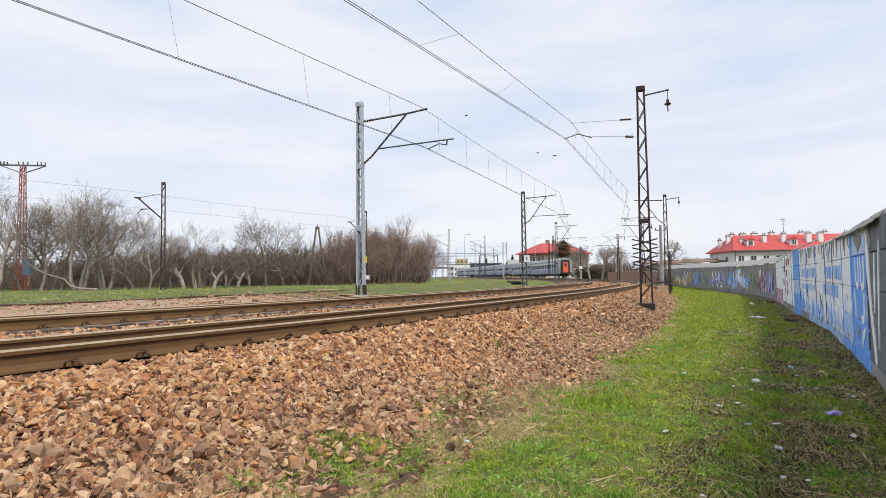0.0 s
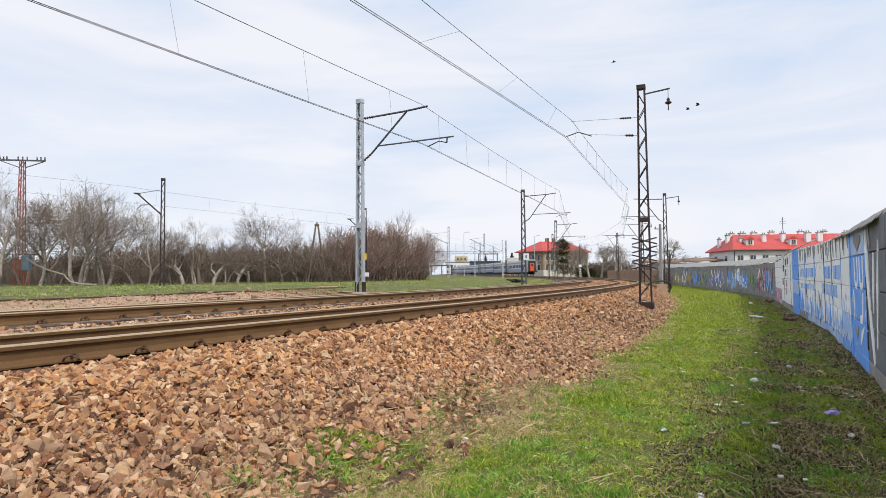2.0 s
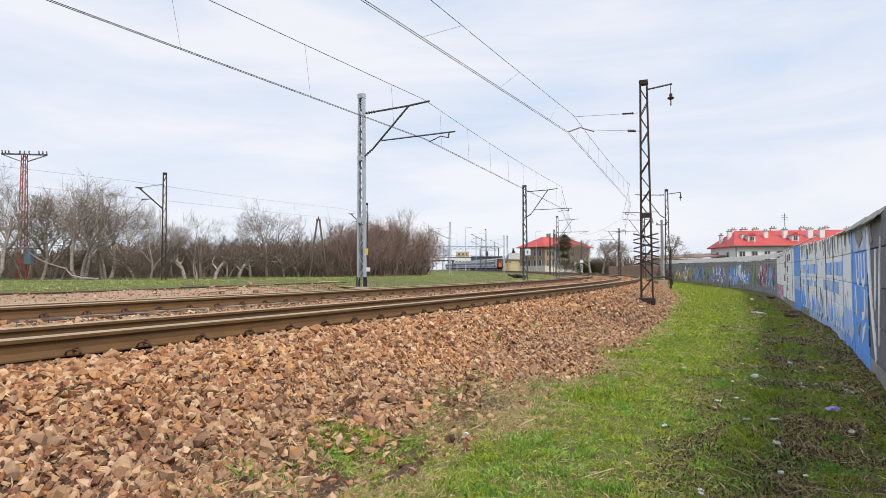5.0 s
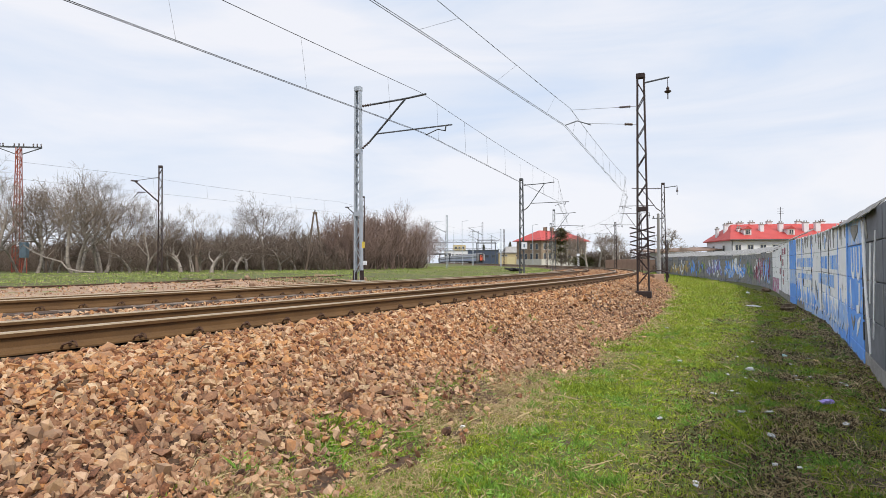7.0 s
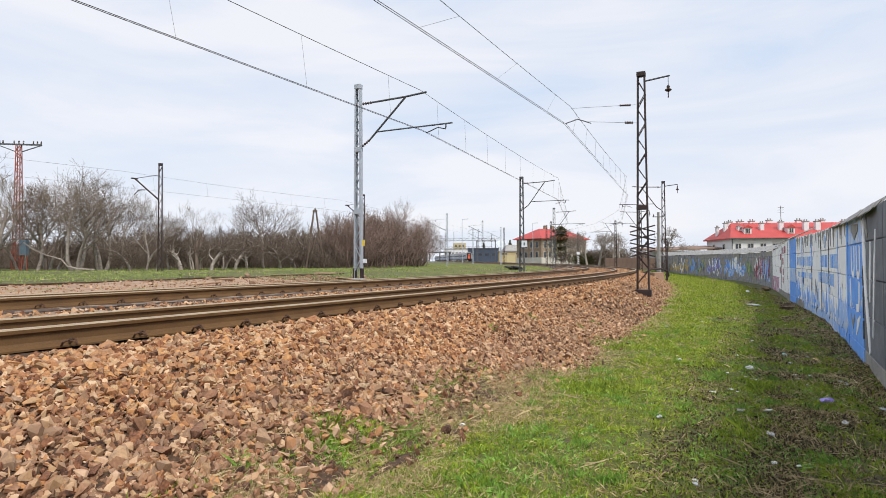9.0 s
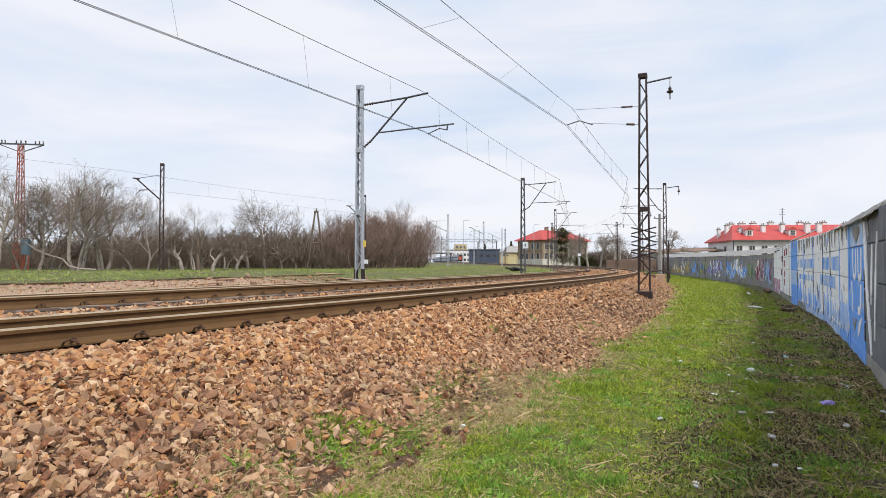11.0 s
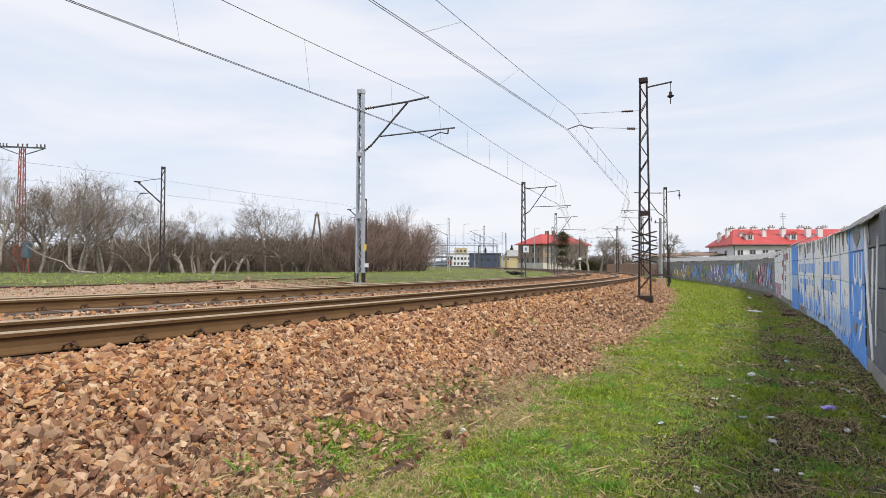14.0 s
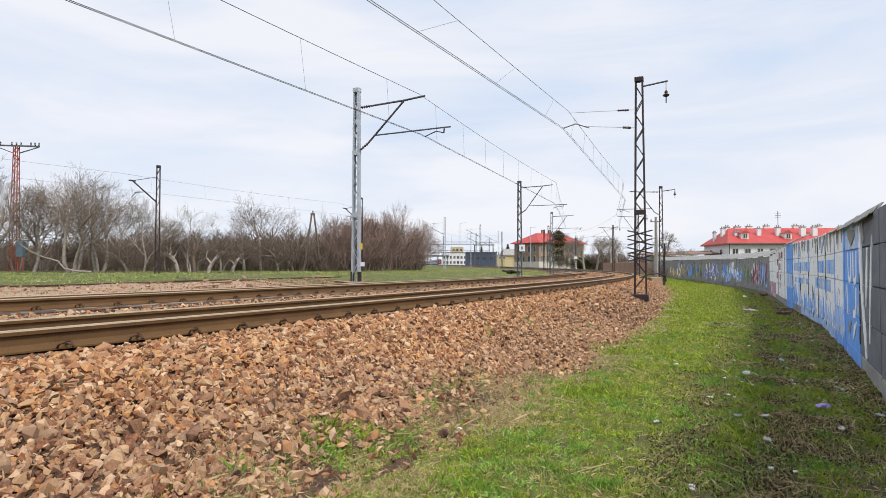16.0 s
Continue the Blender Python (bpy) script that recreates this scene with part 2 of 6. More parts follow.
M_STRAW = material("dry_straw", (0.20, 0.125, 0.05), (0.74, 0.59, 0.34), 0.85, grain=5, fine=24, bump=0, per="island", clump=1.2, island=0.5)
M_LEAF = material("fresh_weed_leaf", (0.055, 0.15, 0.014), (0.30, 0.50, 0.07), 0.6, grain=6, fine=30, bump=0, per="island", clump=1.2)
M_DEBRIS = material("rotting_leaf_litter", (0.016, 0.011, 0.007), (0.27, 0.20, 0.13), 0.9, grain=4, fine=18, bump=0, per="island", clump=1.1, mids=((0.45, (0.055, 0.036, 0.021)), (0.7, (0.12, 0.082, 0.048))))
M_BARK = material("grey_brown_bark", (0.12, 0.10, 0.085), (0.46, 0.40, 0.34), 0.9, grain=6, fine=40, bump=0.4, depth=0.01)
M_TWIG = material("thin_brown_twigs", (0.07, 0.050, 0.038), (0.20, 0.150, 0.115), 0.9, grain=3, fine=20, bump=0, per="island")
M_GREYTWIG = material("thin_grey_twigs", (0.11, 0.085, 0.068), (0.30, 0.24, 0.19), 0.9, grain=3, fine=20, bump=0, per="island")
M_BUSH = material("reddish_brown_twigs", (0.10, 0.064, 0.052), (0.31, 0.215, 0.175), 0.9, grain=2, fine=20, bump=0, per="island")
M_BANK = material("bare_gravelly_earth", (0.22, 0.135, 0.085), (0.42, 0.29, 0.195), 0.95, grain=2.0, fine=18, bump=0.8, depth=0.03, stains=((0.20, 0.19, 0.07), 0.6, 0.57))
M_FAR_GRASS = material("muted_far_grass", (0.085, 0.14, 0.025), (0.40, 0.47, 0.11), 0.8, grain=0.7, fine=4, bump=0, per="island", clump=1.5, island=0.4)

# ---- ground sheet and ballast bed ----
def spread(near, step, far, grow=1.18):
    lo, hi = near
    vals = list(np.arange(lo, hi + 1e-6, step))
    d, v = step, hi
    while v < far[1]:
        d *= grow
        v += d
        vals.append(v)
    d, v = step, lo
    while v > far[0]:
        d *= grow
        v -= d
        vals.insert(0, v)
    return np.array(vals)


def make_ground():
    xs = spread((-2, 11), 0.10, (-2600, 2600), 1.10)
    ys = spread((1.5, 17), 0.10, (-1500, 3800), 1.10)
    gx, gy = np.meshgrid(xs, ys)
    z = ground_z(gx, gy)
    v = np.c_[gx.ravel(), gy.ravel(), z.ravel()]
    nx, ny = len(xs), len(ys)
    i = (np.arange(ny - 1)[:, None] * nx + np.arange(nx - 1)[None, :]).ravel()
    tris = np.r_[np.c_[i, i + 1, i + nx + 1], np.c_[i, i + nx + 1, i + nx]]
    ob = part("ground", fast_mesh("ground", v, tris), M_SOIL, smooth=True)
    tagged(ob, "flat earth with short spring grass and bare brown patches", "ground", kind="structure")


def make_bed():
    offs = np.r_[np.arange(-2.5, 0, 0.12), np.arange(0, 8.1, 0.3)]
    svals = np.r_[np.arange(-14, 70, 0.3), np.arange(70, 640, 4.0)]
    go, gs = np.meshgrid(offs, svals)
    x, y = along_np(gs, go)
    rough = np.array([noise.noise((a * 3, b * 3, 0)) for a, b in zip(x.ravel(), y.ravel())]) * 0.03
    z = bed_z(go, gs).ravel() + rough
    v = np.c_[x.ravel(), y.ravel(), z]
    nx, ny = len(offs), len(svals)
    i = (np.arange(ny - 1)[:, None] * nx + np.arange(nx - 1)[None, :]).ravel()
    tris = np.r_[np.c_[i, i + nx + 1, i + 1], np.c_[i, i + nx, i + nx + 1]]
    ob = part("ballast_bed", fast_mesh("ballast_bed", v, tris), M_BED_GAPS, smooth=True)
    tagged(ob, "raised bed of crushed stone under the tracks, coloured dark for shaded gaps", "ballast", kind="structure")


def make_bank():
    """The bare strip beyond the second track, and the cable duct along its crest."""
    offs, svals = np.arange(7.2, 14.3, 0.35), np.arange(-20, 30, 0.5)
    go, gs = np.meshgrid(offs, svals)
    x, y = along_np(gs, go)
    fade = np.interp(gs, [16, 29], [0.02, -0.05]) - 0.06 * (go < 7.4) - 0.05 * (go > 14.1)
    z = ground_z(x, y) + fade + 0.02 * np.sin(5.1 * x) * np.sin(4.3 * y)
    i = (np.arange(len(svals) - 1)[:, None] * len(offs) + np.arange(len(offs) - 1)[None, :]).ravel()
    nx = len(offs)
    tris = np.r_[np.c_[i, i + nx + 1, i + 1], np.c_[i, i + nx, i + nx + 1]]
    ob = part("bare_bank", fast_mesh("bare_bank", np.c_[x.ravel(), y.ravel(), z.ravel()], tris), M_BANK, smooth=True)
    tagged(ob, "bare brown earth bank beside the second track", "earth bank", kind="structure")
    rng = random.Random(4)
    duct = tagged(empty("cable_duct"), "low dark cable duct on the crest of the bank", "cable duct")
    s = -18.0
    while s < 26:
        n = rng.uniform(1.6, 3.2)
        a, b = along(s, 14.25 + rng.uniform(-0.05, 0.05)), along(s + n - 0.06, 14.25)
        m = (a + b) / 2
        o = part("section", box(((b - a).length, 0.16, 0.055), bevel=0.012), M_CLIP, duct)
        o.matrix_basis = pose(m.x, m.y, gz(m.x, m.y) + 0.03 + rng.uniform(-0.015, 0.015), 0, 0, math.degrees(math.atan2(b.y - a.y, b.x - a.x)))
        s += n


make_ground()
make_bed()
make_bank()

# ---- loose stones, grass and litter on the ground ----
def patch(x, y, scale, seed):
    """Smooth noise over the plan, about 0 to 1."""
    v = np.zeros_like(x)
    rng = np.random.RandomState(seed)
    for k in range(7):
        a, f, ph = rng.uniform(0, 2 * math.pi), scale * rng.uniform(0.5, 2.2), rng.uniform(0, 6.28, 2)
        v += np.sin(f * (x * math.cos(a) + y * math.sin(a)) + ph[0]) * np.sin(0.7 * f * (y * math.cos(a) - x * math.sin(a)) + ph[1])
    return 0.5 + v / 5.0


def turn_matrices(n, rng, tilt=math.pi):
    q = rng.normal(size=(n, 4))
    if tilt < math.pi:
        q = np.c_[np.cos(rng.uniform(0, math.pi, n)), rng.normal(0, tilt, n), rng.normal(0, tilt, n), np.sin(rng.uniform(0, math.pi, n)) * 1.0]
    q /= np.linalg.norm(q, axis=1)[:, None]
    w, x, y, z = q.T
    return np.stack([np.stack([1 - 2 * (y * y + z * z), 2 * (x * y - z * w), 2 * (x * z + y * w)], -1),
                     np.stack([2 * (x * y + z * w), 1 - 2 * (x * x + z * z), 2 * (y * z - x * w)], -1),
                     np.stack([2 * (x * z - y * w), 2 * (y * z + x * w), 1 - 2 * (x * x + y * y)], -1)], -2)


def stone_kinds(rng, count=14, corners=12):
    """Angular broken stones: cut hulls with twelve faces or so."""
    kinds = []
    for _ in range(count):
        bm = bmesh.new()
        for _ in range(corners):
            d = Vector(rng.normal(size=3)).normalized()
            d = d / max(abs(d.x), abs(d.y), abs(d.z)) * 0.6 + d * 0.3
            bm.verts.new((d.x * 0.62, d.y * 0.48, d.z * 0.36))
        bmesh.ops.convex_hull(bm, input=bm.verts)
        loose = [v for v in bm.verts if not v.link_faces]
        bmesh.ops.delete(bm, geom=loose, context="VERTS")
        bmesh.ops.triangulate(bm, faces=bm.faces)
        bm.verts.index_update()
        kinds.append((np.array([v.co[:] for v in bm.verts]), np.array([[v.index for v in f.verts] for f in bm.faces])))
        bm.free()
    return kinds


def stone_places(rng, s0, s1, o0, o1, per_m2):
    n = int((s1 - s0) * (o1 - o0) * per_m2)
    s, off = rng.uniform(s0, s1, n), rng.uniform(o0, o1, n)
    x, y = along_np(s, off)
    keep = rng.uniform(size=n) < np.where(off < 0, np.clip((off - toe_line(s, x, y) + 0.40) / 0.4, np.where(off > -2.2, 0.16, 0.035), 1), 1)
    for r in (0.0, GAUGE, GAUGE + GAP, 2 * GAUGE + GAP):
        keep &= np.abs(off - r) > 0.105
    s, off, x, y = s[keep], off[keep], x[keep], y[keep]
    z = np.where(off > 7.8, ground_z(x, y) + 0.02, np.maximum(bed_z(off, s), ground_z(x, y)))
    near_rail = np.minimum.reduce([np.abs(off - r) for r in (0.0, GAUGE, GAUGE + GAP, 2 * GAUGE + GAP)])
    return s, off, x, y, z - np.where(near_rail < 0.2, 0.012, 0), np.where(near_rail < 0.25, 0.75, 1)


def grimy(off, x, y, rng):
    """The older stones: towards the toe, and mixed in everywhere."""
    chance = np.clip((-0.95 - off + 0.7 * (patch(x, y, 1.2, 61) - 0.5)) / 0.7, 0.12, 0.75)
    return rng.uniform(size=len(off)) < np.where(off < 0, chance, np.where(off > 6.9, 0.95, 0.3))


def scatter_stones(name, s0, s1, o0, o1, per_m2, size, label, seed, sink=0.12, corners=12):
    rng = np.random.RandomState(seed)
    s, off, x, y, z, small = stone_places(rng, s0, s1, o0, o1, per_m2)
    n = len(s)
    dims = size * np.exp(rng.normal(0, 0.30, n)) * small
    kinds = stone_kinds(rng, 14, corners)
    which = rng.randint(0, len(kinds), n)
    mats = turn_matrices(n, rng, 0.42)
    old = grimy(off, x, y, rng)
    lift = rng.uniform(-0.12, 0.22, n)
    for coat, mat, more in ((False, M_STONE, ""), (True, M_STONE_OLD, ", darkened by grime")):
        V, T, base = [], [], 0
        for k, (kv, kt) in enumerate(kinds):
            idx = np.where((which == k) & (old == coat))[0]
            p = np.einsum("nij,vj->nvi", mats[idx], kv) * dims[idx, None, None]
            p += np.stack([x[idx], y[idx], z[idx] + dims[idx] * (0.26 - sink + lift[idx])], -1)[:, None, :]
            V.append(p.reshape(-1, 3))
            T.append((kt[None] + (np.arange(len(idx)) * len(kv))[:, None, None] + base).reshape(-1, 3))
            base += len(idx) * len(kv)
        ob = part(name, fast_mesh(name, np.concatenate(V), np.concatenate(T)), mat)
        tagged(ob, label + more, "crushed stone", kind="stuff")


def scatter_blades(name, s, off, height, width, lean, mat, label, category, seed):
    rng = np.random.RandomState(seed)
    x, y = along_np(s, off)
    n = len(x)
    z = np.where(off > -2.3, np.where(off < 7.9, np.maximum(ground_z(x, y), bed_z(off, s)), ground_z(x, y)), ground_z(x, y)) - 0.006
    a = rng.uniform(0, 2 * math.pi, n)
    h = height * np.exp(rng.normal(0, 0.35, n))
    w = width * rng.uniform(0.7, 1.4, n)
    dx, dy = np.cos(a) * w / 2, np.sin(a) * w / 2
    la, lt = rng.uniform(0, 2 * math.pi, n), np.abs(rng.normal(0, lean, n))
    mx, my = np.cos(la) * lt * h, np.sin(la) * lt * h
    b0, b1 = np.stack([x - dx, y - dy, z], -1), np.stack([x + dx, y + dy, z], -1)
    m0 = np.stack([x + dx * 0.9 + mx * 0.45, y + dy * 0.9 + my * 0.45, z + h * 0.6 / np.sqrt(1 + lt * lt) + 0.004], -1)
    tip = np.stack([x + mx, y + my, z + h / np.sqrt(1 + lt * lt)], -1)
    v = np.stack([b0, b1, m0, tip], 1).reshape(-1, 3)
    i = np.arange(n) * 4
    t = np.stack([np.stack([i, i + 1, i + 2], -1), np.stack([i, i + 2, i + 3], -1)], 1).reshape(-1, 3)
    ob = part(name, fast_mesh(name, v, t), mat)
    tagged(ob, label, category, kind="stuff")


def sow(n, s0, s1, o0, o1, seed, chance):
    """Places on the verge, denser near the camera, kept by a chance that depends on the place."""
    rng = np.random.RandomState(seed)
    u = rng.uniform(size=n)
    s = s0 * (s1 / s0) ** u
    off = rng.uniform(o0, o1, n)
    x, y = along_np(s, off)
    keep = rng.uniform(size=n) < chance(s, off, x, y)
    return s[keep], off[keep]


def toe_line(s, x, y):
    """Where the stones give way to turf."""
    return np.interp(s, [0, 3, 6.8, 8.6, 14, 30], [-1.90, -1.80, -1.72, -2.30, -2.25, -2.1]) - 0.5 * (patch(x, y, 1.9, 21) - 0.5)


def verge_edge(s, off, x, y):
    """How much turf there is between the stones' toe and the wall."""
    toe = toe_line(s, x, y)
    return np.clip((toe - off) / 0.35, 0, 1)


def path_wear(s, off, x, y):
    """The trodden line between verge and wall, barest where it comes nearest."""
    line = np.exp(-((off + 4.27 - 0.12 * np.sin(0.9 * s)) / 0.33) ** 2)
    return line * np.interp(s, [2, 6, 9, 20], [1.0, 1.0, 0.6, 0.4]) * np.clip(patch(x, y, 2.6, 71) * 2.6 - 0.35, 0.45, 1)


def soil_zone(s, off, x, y):
    edge = np.clip((-4.62 - off) / 0.35, 0, 1) * np.interp(s, [0, 16, 26], [1, 1, 0.30])
    spots = np.clip(patch(x, y, 2.1, 8) * 3.6 - 1.15 + 0.9 * (patch(x, y, 7.0, 9) - 0.5), 0.10, 1)
    foot = np.clip((-5.75 - off) / 0.2, 0, 1) * np.interp(s, [0, 24, 40], [1, 0.9, 0.2])
    return np.maximum(edge * spots, 0.85 * foot)


def make_cover():
    slope = "loose brown angular crushed stones on the slope"
    scatter_stones("ballast_stones", -0.5, 8, -2.6, -0.1, 1650, 0.054, slope, 1, corners=10)
    scatter_stones("ballast_stones", 8, 14, -2.85, -0.1, 1150, 0.050, slope, 6, corners=7)
    scatter_stones("ballast_stones", 14, 60, -2.45, -0.1, 270, 0.064, "loose brown angular crushed stones beside the near track", 2, corners=7)
    scatter_stones("ballast_stones", -3, 34, 1.6, 4.0, 260, 0.056, "brown crushed stones between the two tracks", 3, corners=7)
    scatter_stones("ballast_stones", 34, 80, 0.1, 7.6, 28, 0.10, "brown crushed stones between the far rails", 4, corners=7)
    scatter_stones("ballast_stones", -9, -0.5, -2.6, -0.1, 150, 0.08, slope, 7, corners=7)
    scatter_stones("bank_stones", -12, 24, 7.0, 14.0, 26, 0.055, "small loose stones on the bare bank", 5, corners=7)

    def green(s, off, x, y):
        fine = np.clip(patch(x, y, 8.0, 12) * 2.2 - 0.35, 0.15, 1)
        return verge_edge(s, off, x, y) * (1 - 0.9 * path_wear(s, off, x, y)) * np.clip(patch(x, y, 1.3, 11) * 1.7 - 0.1, 0.2, 1) * fine * (1 - 0.88 * soil_zone(s, off, x, y))

    def moss(s, off, x, y):
        return verge_edge(s, off, x, y) * np.clip(patch(x, y, 1.6, 17) * 2.2 - 0.3, 0.2, 1) * (1 - 0.8 * path_wear(s, off, x, y)) * (1 - 0.9 * soil_zone(s, off, x, y))

    def dry(s, off, x, y):
        toe_band = 2.4 * np.exp(-((off + 2.25) / 0.5) ** 2) * np.interp(s, [3, 5, 8, 20], [1.2, 1.0, 0.5, 0.3])
        spots = np.clip(patch(x, y, 2.4, 23) * 2.4 - 0.6, 0.08, 1)
        return np.clip(toe_band * spots + 0.16 * spots + 0.45 * soil_zone(s, off, x, y), 0, 1) * verge_edge(s, off - 0.1, x, y)

    def litter(s, off, x, y):
        return np.clip(soil_zone(s, off, x, y) + 0.55 * path_wear(s, off, x, y), 0, 1)

    s, off = sow(560000, 2.4, 75, -6.42, -1.3, 31, green)
    x, y = along_np(s, off)
    tuft = 0.45 + 2.0 * np.clip(patch(x, y, 3.2, 51) - 0.25, 0, 1) ** 2 + 1.3 * np.clip(patch(x, y, 13.0, 52) - 0.45, 0, 1)
    scatter_blades("verge_grass", s, off, (0.026 + 0.0007 * s) * tuft, 0.0030 + 0.0008 * s, 0.8, M_BLADE, "short green spring grass on the verge", "grass", 41)
    s, off = sow(450000, 2.4, 60, -6.3, -1.3, 32, moss)
    x, y = along_np(s, off)
    scatter_blades("moss", s, off, (0.011 + 0.0008 * s) * (0.5 + patch(x, y, 16.0, 53)), 0.0055 + 0.0010 * s, 0.9, M_MOSS, "low yellow-green moss and grass in patches", "moss", 42)
    s, off = sow(330000, 2.4, 60, -6.42, -1.3, 33, dry)
    scatter_blades("dry_grass", s, off, 0.036 + 0.0006 * s, 0.0020 + 0.0004 * s, 1.1, M_STRAW, "dry straw-coloured grass beside the stones", "dry grass", 43)
    def straw_mat(s, off, x, y):
        return np.clip((toe_line(s, x, y) + 0.1 - off) / 0.15, 0, 1) * np.clip((off + 2.75) / 0.4, 0, 1) * np.clip(patch(x, y, 2.6, 73) * 3.0 - 0.7, 0.05, 1)

    s, off = sow(110000, 2.4, 7.5, -2.8, -1.3, 38, straw_mat)
    scatter_blades("dry_grass", s, off, 0.024, 0.0045, 1.3, M_STRAW, "matted pale straw at the foot of the stones", "dry grass", 51)
    s, off = sow(300000, 2.4, 40, -6.45, -3.7, 34, litter)
    scatter_blades("leaf_litter", s, off, 0.016 + 0.0006 * s, 0.010 + 0.0008 * s, 1.6, M_DEBRIS, "dark rotting leaves and twigs along the wall", "leaf litter", 44)
    # long dry stalks lying about
    s, off = sow(2600, 2.6, 30, -6.4, -1.7, 36, lambda s, o, x, y: np.clip(0.15 + 0.8 * soil_zone(s, o, x, y) + np.exp(-((o + 2.3) / 0.5) ** 2), 0, 1))
    scatter_blades("dry_stalks", s, off, 0.075, 0.0045 + 0.0004 * s, 2.6, M_STRAW, "long pale dry stalks lying on the turf", "dry stalks", 49)
    # leafy weeds in low cushions
    rng = np.random.RandomState(9)
    s, off = sow(1500, 2.6, 30, -6.3, -1.6, 35, lambda s, o, x, y: np.clip(patch(x, y, 1.2, 19) * 2 - 0.7 + 0.8 * (s < 5.2) * (o > -3.6), 0.1, 1) * verge_edge(s, o - 0.1, x, y))
    s, off = np.repeat(s, 60), np.repeat(off, 60)
    s, off = s + rng.normal(0, 0.07, len(s)), off + rng.normal(0, 0.07, len(off))
    scatter_blades("weeds", s, off, 0.026, 0.013, 1.3, M_LEAF, "bright green leafy weeds in low cushions", "weeds", 45)
    # taller fresh tufts, some of them among the stones
    s, off = sow(230, 2.6, 30, -6.3, -1.2, 37, lambda s, o, x, y: np.where(o > -1.75, 0.25, 0.7))
    s, off = np.repeat(s, 110), np.repeat(off, 110)
    s, off = s + rng.normal(0, 0.045, len(s)), off + rng.normal(0, 0.045, len(off))
    scatter_blades("grass_tufts", s, off, 0.052, 0.0042, 0.6, M_LEAF, "fresh bright green tufts of taller grass", "grass", 50)
    # behind the camera the turf goes on
    s, off = rng.uniform(-9, 2.4, 40000), rng.uniform(-6.0, -1.9, 40000)
    scatter_blades("verge_grass", s, off, 0.045, 0.010, 0.8, M_BLADE, "short green spring grass on the verge", "grass", 48)
    # the far side of the tracks
    rng = np.random.RandomState(12)
    n = 120000
    s, off = rng.uniform(-25, 110, n), 8.0 + 34 * rng.uniform(size=n) ** 1.6
    x, y = along_np(s, off)
    bare = np.interp(s, [-10, 8, 22], [0.02, 0.15, 1.0]) * np.interp(off, [8, 13, 15], [0.6, 0.6, 1.0])
    bare = np.where(off > 14.6, np.interp(s, [-5, 14], [0.45, 1.0]), np.where((s < 24) & (off < 14.3), 0.05, bare))
    keep = rng.uniform(size=n) < bare * np.clip(patch(x, y, 0.5, 14) * 2.0 - 0.35, 0.08, 1)
    scatter_blades("far_grass", s[keep], off[keep], 0.05 + 0.09 * np.clip(patch(x[keep], y[keep], 1.1, 15) - 0.5, 0, 1), 0.035, 0.9, M_FAR_GRASS, "green grass on the far side of the tracks", "grass", 46)
    pick = (rng.uniform(size=n) < np.interp(s, [4, 16], [0.65, 0.22]) * np.clip(patch(x, y, 0.35, 16) * 2 - 0.4, 0.1, 1)) & (off > 7.6)
    scatter_blades("far_dry_grass", s[pick], off[pick], 0.05, 0.03, 1.2, M_STRAW, "dry straw grass on the far bank", "dry grass", 47)


make_cover()

# ---- the two tracks ----
HALF_RAIL = [(-0.075, -0.172), (-0.075, -0.158), (-0.020, -0.140), (-0.0085, -0.118), (-0.0085, -0.052), (-0.034, -0.040), (-0.036, -0.012), (-0.026, 0.0)]
RAIL_SECTION = HALF_RAIL + [(-a, b) for a, b in reversed(HALF_RAIL)]


def rail_mesh(off, drop):
    svals = list(np.arange(-14, 100, 0.6)) + list(np.arange(100, 640, 5.0))
    n = len(RAIL_SECTION)
    verts, faces = [], []
    for s in svals:
        z = float(rail_z(np.array(s))) - drop
        for a, b in RAIL_SECTION:
            p = along(s, off - a)
            verts.append((p.x, p.y, z + b))
    for i in range(len(svals) - 1):
        for j in range(n):
            k = (j + 1) % n
            faces.append((i * n + j, i * n + k, (i + 1) * n + k, (i + 1) * n + j))
    me = raw_mesh("rail", verts, faces)
    me.materials.append(M_RAIL)
    me.materials.append(M_HEAD)
    bright = {6, 7, 8}
    me.polygons.foreach_set("material_index", [1 if (f % n) in bright else 0 for f in range(len(faces))])
    return me


def sleeper_mesh():
    bm = bmesh.new()
    for x0, x1, w0, w1, h0, h1 in ((-1.25, -0.45, 0.28, 0.28, 0.0, 0.0), (-0.45, 0.45, 0.28, 0.28, -0.03, -0.03), (0.45, 1.25, 0.28, 0.28, 0.0, 0.0)):
        add_box(bm, (x1 - x0, w0, 0.19), pose((x0 + x1) / 2, 0, -0.095 + h0), 0.015)
    return bm


def clip_mesh():
    """A bent spring clip on its shoulder, beside the rail's foot."""
    pts = [(0.0, -0.055, 0.004), (0.035, -0.060, 0.035), (0.055, -0.03, 0.048), (0.045, 0.0, 0.030), (0.0, 0.010, 0.022), (-0.030, 0.02, 0.034), (-0.038, 0.045, 0.048), (-0.015, 0.060, 0.040), (0.02, 0.055, 0.004)]
    return wire_mesh(pts, 0.0095, 5)


